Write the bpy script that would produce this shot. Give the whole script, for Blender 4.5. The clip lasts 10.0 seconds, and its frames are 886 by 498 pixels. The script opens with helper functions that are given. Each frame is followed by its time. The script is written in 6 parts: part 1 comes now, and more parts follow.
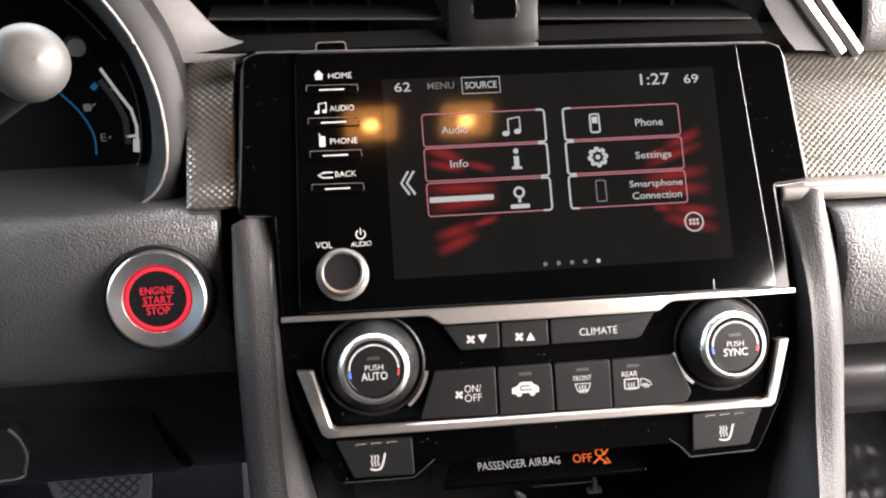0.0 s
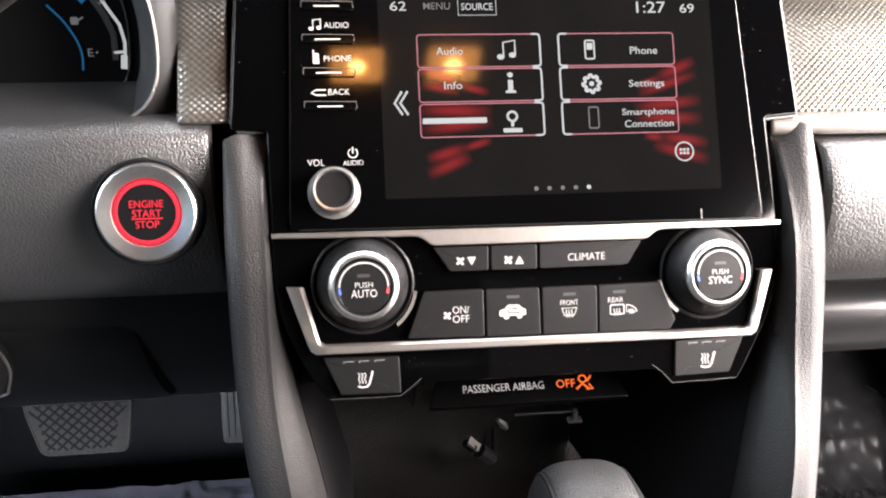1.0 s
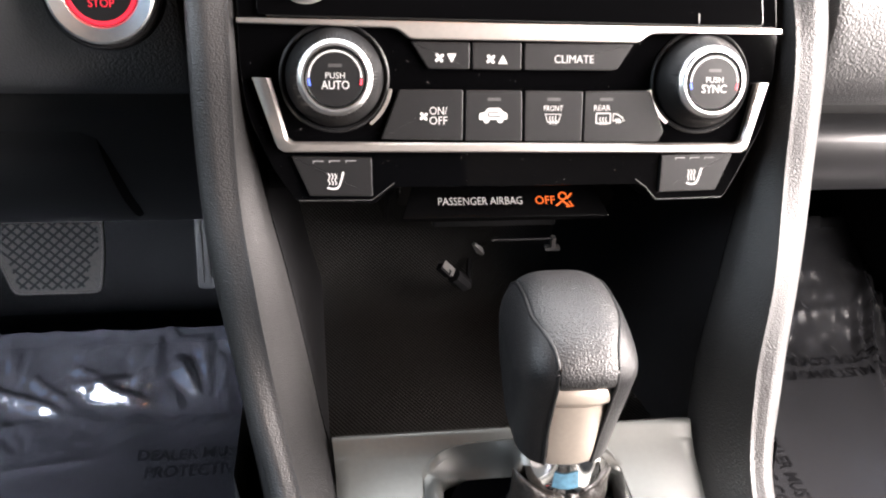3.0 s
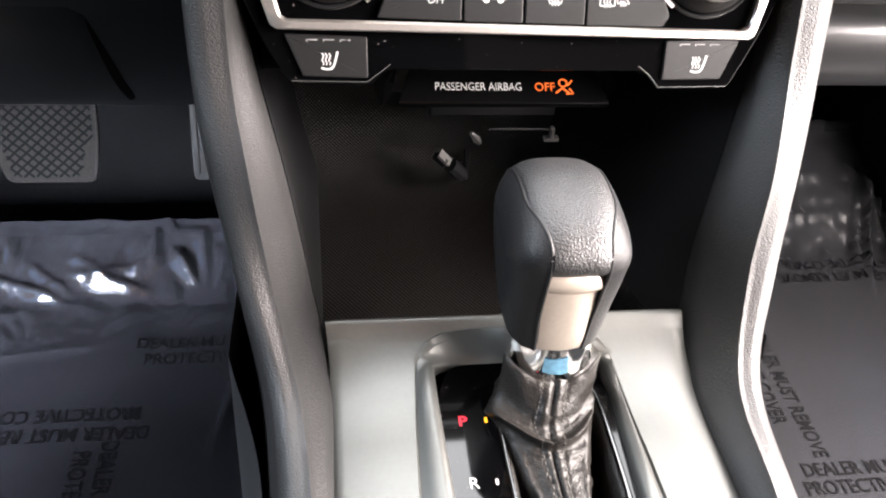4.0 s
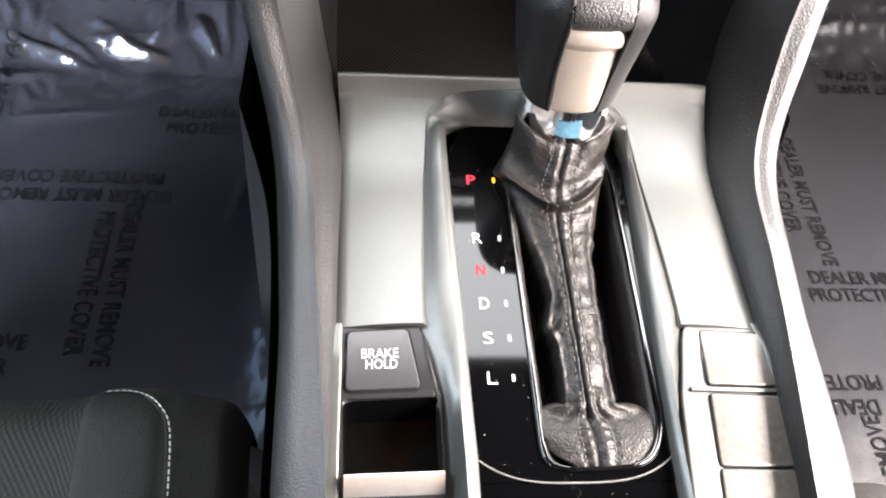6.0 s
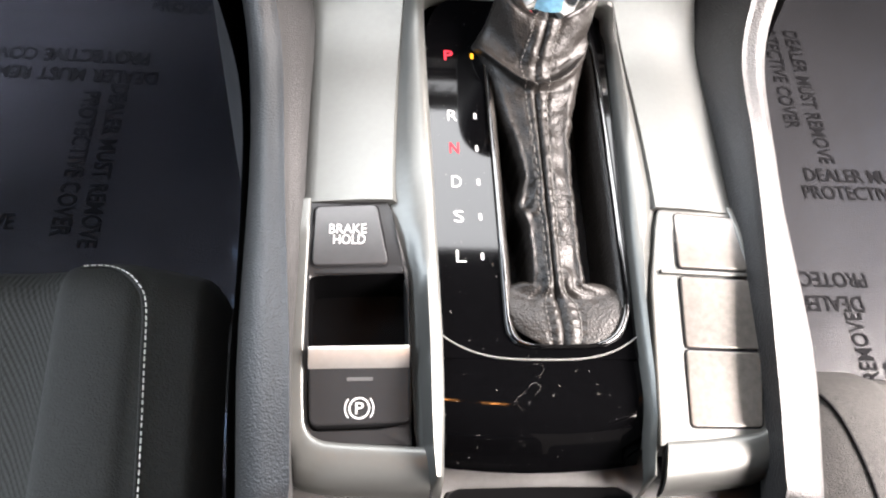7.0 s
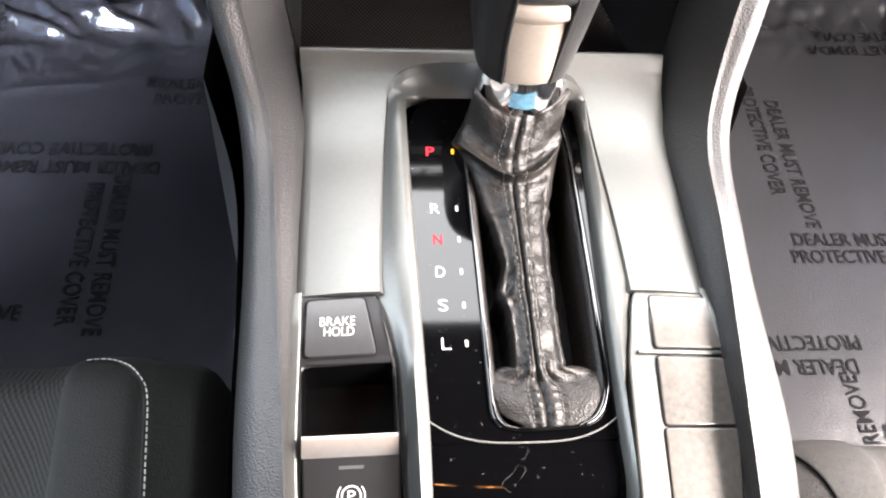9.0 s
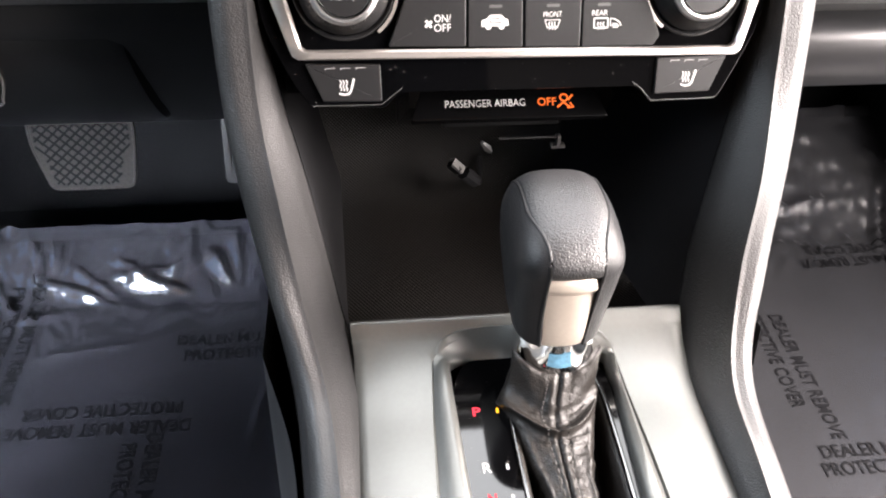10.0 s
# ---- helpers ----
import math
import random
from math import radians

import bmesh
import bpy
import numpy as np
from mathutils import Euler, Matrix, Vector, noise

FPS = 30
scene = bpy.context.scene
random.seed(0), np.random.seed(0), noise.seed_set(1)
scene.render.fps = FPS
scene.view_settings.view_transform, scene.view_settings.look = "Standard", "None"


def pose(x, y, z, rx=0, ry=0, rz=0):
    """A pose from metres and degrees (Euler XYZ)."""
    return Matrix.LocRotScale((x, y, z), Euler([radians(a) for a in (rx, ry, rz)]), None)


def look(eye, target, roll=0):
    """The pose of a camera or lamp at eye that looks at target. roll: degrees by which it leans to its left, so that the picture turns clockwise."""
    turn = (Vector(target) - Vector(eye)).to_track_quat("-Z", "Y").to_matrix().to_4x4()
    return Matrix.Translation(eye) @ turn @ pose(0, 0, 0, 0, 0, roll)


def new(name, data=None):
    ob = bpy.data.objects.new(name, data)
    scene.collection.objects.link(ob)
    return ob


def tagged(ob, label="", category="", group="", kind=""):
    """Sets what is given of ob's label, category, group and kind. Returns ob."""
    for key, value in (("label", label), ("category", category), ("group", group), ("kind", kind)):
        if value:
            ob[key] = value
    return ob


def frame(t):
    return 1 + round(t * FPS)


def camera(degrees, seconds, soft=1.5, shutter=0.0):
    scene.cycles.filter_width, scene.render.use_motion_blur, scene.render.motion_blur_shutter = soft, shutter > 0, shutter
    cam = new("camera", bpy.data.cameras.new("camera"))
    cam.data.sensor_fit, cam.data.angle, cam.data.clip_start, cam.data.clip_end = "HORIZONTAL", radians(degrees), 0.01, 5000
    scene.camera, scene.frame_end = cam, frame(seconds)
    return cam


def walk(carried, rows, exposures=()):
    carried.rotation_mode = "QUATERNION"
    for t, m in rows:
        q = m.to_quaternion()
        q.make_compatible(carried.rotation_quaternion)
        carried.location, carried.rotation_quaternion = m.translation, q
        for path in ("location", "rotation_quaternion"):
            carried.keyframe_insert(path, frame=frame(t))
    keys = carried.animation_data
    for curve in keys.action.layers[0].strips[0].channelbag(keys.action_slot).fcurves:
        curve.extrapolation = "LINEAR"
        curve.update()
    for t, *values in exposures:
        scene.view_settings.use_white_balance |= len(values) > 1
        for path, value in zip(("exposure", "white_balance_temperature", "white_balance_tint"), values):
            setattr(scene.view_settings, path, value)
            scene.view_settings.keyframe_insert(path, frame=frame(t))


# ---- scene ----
cam = camera(55.5, 10.0, 2.1)
PATH = [
    (0, (-0.085, 0.08, 0.763), (0.115, 1.932, 0.035), -1.2),
    (0.5, (-0.087, 0.079, 0.756), (0.128, 1.914, -0.008), -0.6),
    (1, (-0.092, 0.073, 0.747), (0.156, 1.883, -0.068), 0.9),
    (1.5, (-0.1, 0.067, 0.739), (0.17, 1.85, -0.126), 2.1),
    (2, (-0.093, 0.072, 0.725), (0.189, 1.821, -0.203), 2.5),
    (2.5, (-0.089, 0.075, 0.714), (0.206, 1.789, -0.273), 3.0),
    (2.7, (-0.088, 0.073, 0.71), (0.197, 1.777, -0.298), 3.2),
    (3.8, (-0.086, 0.073, 0.7), (0.19, 1.637, -0.515), 4.7),
    (4, (-0.085, 0.072, 0.698), (0.19, 1.613, -0.547), 5.1),
    (4.5, (-0.082, 0.069, 0.694), (0.178, 1.534, -0.643), 6.0),
    (5, (-0.081, 0.067, 0.688), (0.162, 1.438, -0.748), 6.9),
    (6.3, (-0.074, 0.059, 0.679), (0.132, 1.219, -0.937), 9.1),
    (6.5, (-0.071, 0.059, 0.678), (0.135, 1.171, -0.971), 9.6),
    (7, (-0.065, 0.056, 0.673), (0.145, 1.074, -1.036), 11.3),
    (7.5, (-0.06, 0.055, 0.669), (0.164, 1.001, -1.079), 13.3),
    (8, (-0.059, 0.053, 0.668), (0.166, 0.961, -1.1), 14.0),
    (8.5, (-0.06, 0.055, 0.675), (0.149, 1.009, -1.07), 12.0),
    (9, (-0.059, 0.054, 0.692), (0.139, 1.207, -0.93), 7.8),
    (9.5, (-0.068, 0.058, 0.709), (0.135, 1.442, -0.72), 4.5),
    (10, (-0.08, 0.05, 0.727), (0.12, 1.581, -0.545), 2.1),
]
EXPOSURES = [(0, 0.06), (0.5, 0.34), (1.0, 0.50), (1.5, 0.54), (2.5, 0.56), (4.0, 0.86), (5.0, 0.90), (7.0, 0.96), (8.2, 1.02), (9.2, 0.96), (10, 0.91)]
walk(cam, [(t, look(eye, target, roll)) for t, eye, target, roll in PATH], EXPOSURES)

# ---------------------------------------------------------------- light
# daylight comes in through the windscreen, both open doors; two warm map lamps burn in the roof
world = bpy.data.worlds.new("sky")
scene.world = world
world.use_nodes = True
wn = world.node_tree.nodes
sky = wn.new("ShaderNodeTexSky")
sky.sky_type, sky.sun_disc = "NISHITA", False
sky.sun_elevation, sky.sun_rotation = radians(33), radians(94)
world.node_tree.links.new(sky.outputs[0], wn["Background"].inputs[0])
wn["Background"].inputs[1].default_value = 0.14


def lamp_area(name, m, sx, sy, power, colour, spread=130):
    data = bpy.data.lights.new(name, "AREA")
    data.shape, data.size, data.size_y = "RECTANGLE", sx, sy
    data.energy, data.color, data.spread = power, colour, radians(spread)
    ob = new(name, data)
    ob.matrix_basis = m
    return ob


sun = new("sun", bpy.data.lights.new("sun", "SUN"))
sun.data.energy, sun.data.angle, sun.data.color = 1.4, radians(14), (1.0, 0.90, 0.80)
sun.matrix_basis = look((3.4, -0.24, 2.2), (0, 0, 0))
lamp_area("windscreen_daylight", look((0.05, 0.622, 1.116), (0.02, 0.222, 0.486)), 1.10, 0.25, 9.0, (0.98, 0.98, 1.0))
lamp_area("passenger_door_daylight", look((0.735, 0.15, 0.46), (0.05, 0.38, 0.50)), 1.04, 0.56, 18.5, (1.0, 0.895, 0.855), 150)
lamp_area("passenger_sky_daylight", look((0.725, 0.12, 0.95), (0.0, 0.22, 0.48)), 1.15, 0.30, 54.0, (1.0, 0.895, 0.855), 125)
lamp_area("driver_sky_daylight", look((-0.725, 0.42, 0.93), (-0.1, 0.22, 0.36)), 0.75, 0.32, 6.2, (0.84, 0.91, 1.0))
lamp_area("driver_door_daylight", look((-0.735, -0.10, 0.36), (-0.3, 0.85, -0.06)), 0.85, 0.34, 7.0, (0.82, 0.88, 1.0), 46)

# ---------------------------------------------------------------- helpers for building, in millimetres
MM = 0.001
INV = {}


def lean(x, y, z, degrees):
    """A frame with its origin at x, y, z: u to the right, v up a face that leans back, w out of that face."""
    s, c = math.sin(radians(degrees)), math.cos(radians(degrees))
    return Matrix(((1, 0, 0, x), (0, s, -c, y), (0, c, s, z), (0, 0, 0, 1)))


def thing(name, m, label, category, group="", kind=""):
    ob = new(name)
    ob.empty_display_size = 0.02
    pl = m.copy()
    pl.translation = m.translation * MM
    ob.matrix_basis = pl
    INV[ob.name] = m.inverted()
    return tagged(ob, label, category, group, kind)


CABIN = Vector((0, 0, 700))


def orient(bm, to_car):
    """Closed pieces face outwards; open sheets face into the cabin."""
    bmesh.ops.recalc_face_normals(bm, faces=bm.faces)
    seen, turned, eye = set(), [], to_car.inverted() @ CABIN
    for start in bm.faces:
        if start in seen:
            continue
        island, stack, is_open, facing = [], [start], False, 0.0
        seen.add(start)
        while stack:
            f = stack.pop()
            island.append(f)
            facing += f.normal.dot(eye - f.calc_center_median()) * f.calc_area()
            for e in f.edges:
                if len(e.link_faces) < 2:
                    is_open = True
                for g in e.link_faces:
                    if g not in seen:
                        seen.add(g)
                        stack.append(g)
        if is_open and facing < 0:
            turned += island
    if turned:
        bmesh.ops.reverse_faces(bm, faces=turned)


def finish(bm, name, material, smooth=True, angle=35):
    me = bpy.data.meshes.new(name)
    bm.to_mesh(me)
    bm.free()
    me.materials.append(material)
    if smooth:
        me.shade_smooth()
        me.set_sharp_from_angle(angle=radians(angle))
        for poly in me.polygons:
            if poly.loop_total > 8:
                poly.use_smooth = False
    return me


PRINTED = ("lettering", "symbol", "gear_letter", "indicator", "power_symbol")


def part(name, bm, material, parent, label="", flat=False, smooth=True, angle=35):
    """Links bm as one mesh under parent. flat: bm is in the car's own axes, not in the parent's frame."""
    if flat:
        bm.transform(INV[parent.name])
    orient(bm, INV[parent.name].inverted())
    bm.transform(Matrix.Scale(MM, 4))
    ob = new(name, finish(bm, name, material, smooth and name not in PRINTED, angle))
    ob.parent = parent
    INV[ob.name] = INV[parent.name]
    return tagged(ob, label)


def single(name, bm, material, label, category, group="", kind="", smooth=True, angle=35):
    """One mesh that is a thing by itself, given in the car's axes."""
    lo = Vector((min(v.co.x for v in bm.verts) + max(v.co.x for v in bm.verts), min(v.co.y for v in bm.verts) + max(v.co.y for v in bm.verts), 2 * min(v.co.z for v in bm.verts))) / 2
    bm.transform(Matrix.Translation(-lo))
    orient(bm, Matrix.Translation(lo))
    bm.transform(Matrix.Scale(MM, 4))
    ob = new(name, finish(bm, name, material, smooth, angle))
    ob.location = lo * MM
    INV[ob.name] = Matrix.Translation(-lo)
    return tagged(ob, label, category, group, kind)


def join(*bms):
    out = bmesh.new()
    for b in bms:
        me = bpy.data.meshes.new("tmp")
        b.to_mesh(me)
        b.free()
        out.from_mesh(me)
        bpy.data.meshes.remove(me)
    return out


def moved(bm, fn):
    for v in bm.verts:
        v.co = Vector(fn(*v.co))
    return bm


def rounded(pts, r, n=4):
    """A polygon with its corners rounded by about r."""
    out = []
    k = len(pts)
    for i in range(k):
        p, a, b = Vector(pts[i]), Vector(pts[i - 1]), Vector(pts[(i + 1) % k])
        rr = r[i] if isinstance(r, (list, tuple)) else r
        if rr <= 0:
            out.append(tuple(p))
            continue
        ra = min(rr, (a - p).length * 0.48)
        rb = min(rr, (b - p).length * 0.48)
        s, e = p + (a - p).normalized() * ra, p + (b - p).normalized() * rb
        for j in range(n + 1):
            t = j / n
            out.append(tuple(s * (1 - t) ** 2 + p * 2 * t * (1 - t) + e * t * t))
    return out


def rect(u0, v0, u1, v1, r=0.0, n=4):
    return rounded([(u0, v0), (u1, v0), (u1, v1), (u0, v1)], r, n)


def oval(cu, cv, ru, rv=None, n=40):
    rv = ru if rv is None else rv
    return [(cu + ru * math.cos(2 * math.pi * i / n), cv + rv * math.sin(2 * math.pi * i / n)) for i in range(n)]


def prism(pts, w0, w1, bevel=0.0, seg=2):
    """A plate with that outline from w0 to w1, its front edge rounded."""
    bm = bmesh.new()
    lo = [bm.verts.new((p[0], p[1], w0)) for p in pts]
    rings = [lo]
    if bevel > 0:
        k = len(pts)
        area = sum(pts[i - 1][0] * pts[i][1] - pts[i][0] * pts[i - 1][1] for i in range(k))
        sign = 1 if area > 0 else -1
        norm = []
        for i in range(k):
            a, b = Vector(pts[i]) - Vector(pts[i - 1]), Vector(pts[(i + 1) % k]) - Vector(pts[i])
            na = Vector((-a.y, a.x)).normalized() if a.length > 1e-9 else Vector((0, 0))
            nb = Vector((-b.y, b.x)).normalized() if b.length > 1e-9 else Vector((0, 0))
            m = (na + nb)
            m = m.normalized() / max(0.5, m.length / 2) if m.length > 1e-6 else na
            norm.append(m * sign)
        for j in range(seg + 1):
            t = j / seg * math.pi / 2
            ins, w = bevel * (1 - math.cos(t)), w1 - bevel * (1 - math.sin(t))
            rings.append([bm.verts.new((p[0] + q.x * ins, p[1] + q.y * ins, w)) for p, q in zip(pts, norm)])
        flat_in = bevel + 0.03
        rings.append([bm.verts.new((p[0] + q.x * flat_in, p[1] + q.y * flat_in, w1)) for p, q in zip(pts, norm)])
    else:
        rings.append([bm.verts.new((p[0], p[1], w1)) for p in pts])
    for a, b in zip(rings[:-1], rings[1:]):
        for i in range(len(pts)):
            bm.faces.new((a[i - 1], a[i], b[i], b[i - 1]))
    top = rings[-1]
    turns = [(b.co - a.co).cross(c.co - b.co).z for a, b, c in zip(top, top[1:] + top[:1], top[2:] + top[:2])]
    if bevel > 0 and (min(turns) > -1e-6 or max(turns) < 1e-6):
        mid = bm.verts.new(sum((v.co for v in top), Vector()) / len(top))
        for i in range(len(top)):
            bm.faces.new((top[i - 1], top[i], mid))
    else:
        bm.faces.new(top)
    bm.faces.new(lo[::-1])
    return bm


def loft(rows, closed=False, caps=False):
    bm = bmesh.new()
    vs = [[bm.verts.new(p) for p in row] for row in rows]
    n = len(rows[0])
    for a, b in zip(vs[:-1], vs[1:]):
        for i in range(n if closed else n - 1):
            j = (i + 1) % n
            bm.faces.new((a[i], a[j], b[j], b[i]))
    if caps:
        bm.faces.new(vs[0][::-1])
        bm.faces.new(vs[-1])
    return bm


def resample(pts, n):
    """n points at even steps along a closed outline, from its point of greatest u + v."""
    k = max(range(len(pts)), key=lambda i: pts[i][0] + pts[i][1])
    pts = [Vector(p) for p in pts[k:] + pts[:k]]
    pts.append(pts[0])
    seg = [(b - a).length for a, b in zip(pts[:-1], pts[1:])]
    total, out, i, run = sum(seg), [], 0, 0.0
    for j in range(n):
        d = total * j / n
        while run + seg[i] < d - 1e-9:
            run += seg[i]
            i += 1
        out.append(tuple(pts[i].lerp(pts[i + 1], (d - run) / max(seg[i], 1e-9))))
    return out


def frame_ring(outer, inner, w0, w1, n=72, lip=0.6):
    """A flat frame between two outlines, with thickness and a softened inner edge."""
    o, i = resample(outer, n), resample(inner, n)
    mid = [(a[0] + (b[0] - a[0]) * 0.12, a[1] + (b[1] - a[1]) * 0.12) for a, b in zip(o, i)]
    mid2 = [(a[0] + (b[0] - a[0]) * 0.88, a[1] + (b[1] - a[1]) * 0.88) for a, b in zip(o, i)]
    rows = [[(*p, w0) for p in o], [(*p, w1 - lip) for p in o], [(*p, w1) for p in mid], [(*p, w1) for p in mid2], [(*p, w1 - lip) for p in i], [(*p, w0) for p in i]]
    return loft(rows, closed=True)


def lathe(profile, cu=0, cv=0, n=48):
    """profile: radius and w, from the back to the front; a radius of 0 closes it."""
    rows = [[(cu + max(r, 0.01) * math.cos(2 * math.pi * i / n), cv + max(r, 0.01) * math.sin(2 * math.pi * i / n), w) for i in range(n)] for r, w in profile]
    bm = loft(rows, closed=True)
    if profile[-1][0] < 0.02:
        bm.verts.ensure_lookup_table()
        bm.faces.new(bm.verts[-n:])
    return bm


def tube(path, r, n=8, taper=None):
    pts = [Vector(p) for p in path]
    rows = []
    for i, p in enumerate(pts):
        d = (pts[min(i + 1, len(pts) - 1)] - pts[max(i - 1, 0)]).normalized()
        a = d.cross(Vector((0, 0, 1)) if abs(d.z) < 0.9 else Vector((0, 1, 0))).normalized()
        b = d.cross(a)
        rr = r * (taper[i] if taper else 1)
        rows.append([tuple(p + a * rr * math.cos(2 * math.pi * k / n) + b * rr * math.sin(2 * math.pi * k / n)) for k in range(n)])
    return loft(rows, closed=True, caps=True)


def stroke(pts, width, w0, w1, closed=False):
    """A flat line of that width along points of the uv plane."""
    p = [Vector(q) for q in pts]
    k = len(p)
    left, right = [], []
    for i in range(k):
        a = p[i] - p[i - 1] if (i > 0 or closed) else p[i + 1] - p[i]
        b = p[(i + 1) % k] - p[i] if (i < k - 1 or closed) else a
        d = (a.normalized() + b.normalized())
        d = d.normalized() if d.length > 1e-6 else a.normalized()
        q = Vector((-d.y, d.x)) * width / 2
        left.append(p[i] + q)
        right.append(p[i] - q)
    rows = [[(*l, w0), (*l, w1), (*r, w1), (*r, w0)] for l, r in zip(left, right)]
    if closed:
        rows.append(rows[0])
    return loft(rows, closed=True, caps=not closed)


def words(body, cu, cv, height, width, w=0.0, thick=0.15, bold=-0.004, turn=0.0):
    """Lettering in the built-in font, fitted to a box round cu, cv."""
    cu_data = bpy.data.curves.new("lettering", "FONT")
    cu_data.body, cu_data.extrude, cu_data.offset, cu_data.resolution_u = body, 0.05, bold, 3
    cu_data.align_x = "CENTER"
    ob = bpy.data.objects.new("lettering", cu_data)
    me = bpy.data.meshes.new_from_object(ob)
    bm = bmesh.new()
    bm.from_mesh(me)
    bpy.data.meshes.remove(me)
    bpy.data.objects.remove(ob)
    xs, ys = [v.co.x for v in bm.verts], [v.co.y for v in bm.verts]
    x0, x1, y0, y1 = min(xs), max(xs), min(ys), max(ys)
    ct, st = math.cos(radians(turn)), math.sin(radians(turn))
    for v in bm.verts:
        a, b = ((v.co.x - x0) / (x1 - x0) - 0.5) * width, ((v.co.y - y0) / (y1 - y0) - 0.5) * height
        v.co = (cu + a * ct - b * st, cv + a * st + b * ct, w + (thick if v.co.z > 0 else 0))
    return bm


def spline(pts, n):
    """n steps between each two points of a smooth curve through pts."""
    p = [Vector(q) for q in pts]
    p = [p[0] * 2 - p[1]] + p + [p[-1] * 2 - p[-2]]
    out = []
    for i in range(1, len(p) - 2):
        for j in range(n):
            t = j / n
            a, b, c, d = p[i - 1], p[i], p[i + 1], p[i + 2]
            out.append(0.5 * (2 * b + (c - a) * t + (2 * a - 5 * b + 4 * c - d) * t * t + (3 * b - a - 3 * c + d) * t ** 3))
    out.append(p[-2])
    return out


def extrude_x(profile, x0, x1, n=1, thick=0.0, edge=0.0):
    """A panel with that y, z profile from x0 to x1; edge: its two sides roll back by so much."""
    pr = [Vector((0, *q)) for q in profile]
    xs = [x0 + (x1 - x0) * i / n for i in range(n + 1)]
    rows = []
    if edge > 0:
        for s, ins in ((0, edge), (0.3, edge * 0.3)):
            rows.append([(x0 + edge * s, p.y + ins, p.z) for p in pr])
        rows += [[(x, p.y, p.z) for p in pr] for x in [x0 + edge] + xs[1:-1] + [x1 - edge]]
        for s, ins in ((0.3, edge * 0.3), (0, edge)):
            rows.append([(x1 - edge * s, p.y + ins, p.z) for p in pr])
    else:
        rows = [[(x, p.y, p.z) for p in pr] for x in xs]
    bm = loft(rows)
    if thick:
        bmesh.ops.recalc_face_normals(bm, faces=bm.faces)
        bmesh.ops.solidify(bm, geom=bm.faces[:], thickness=thick)
    return bm


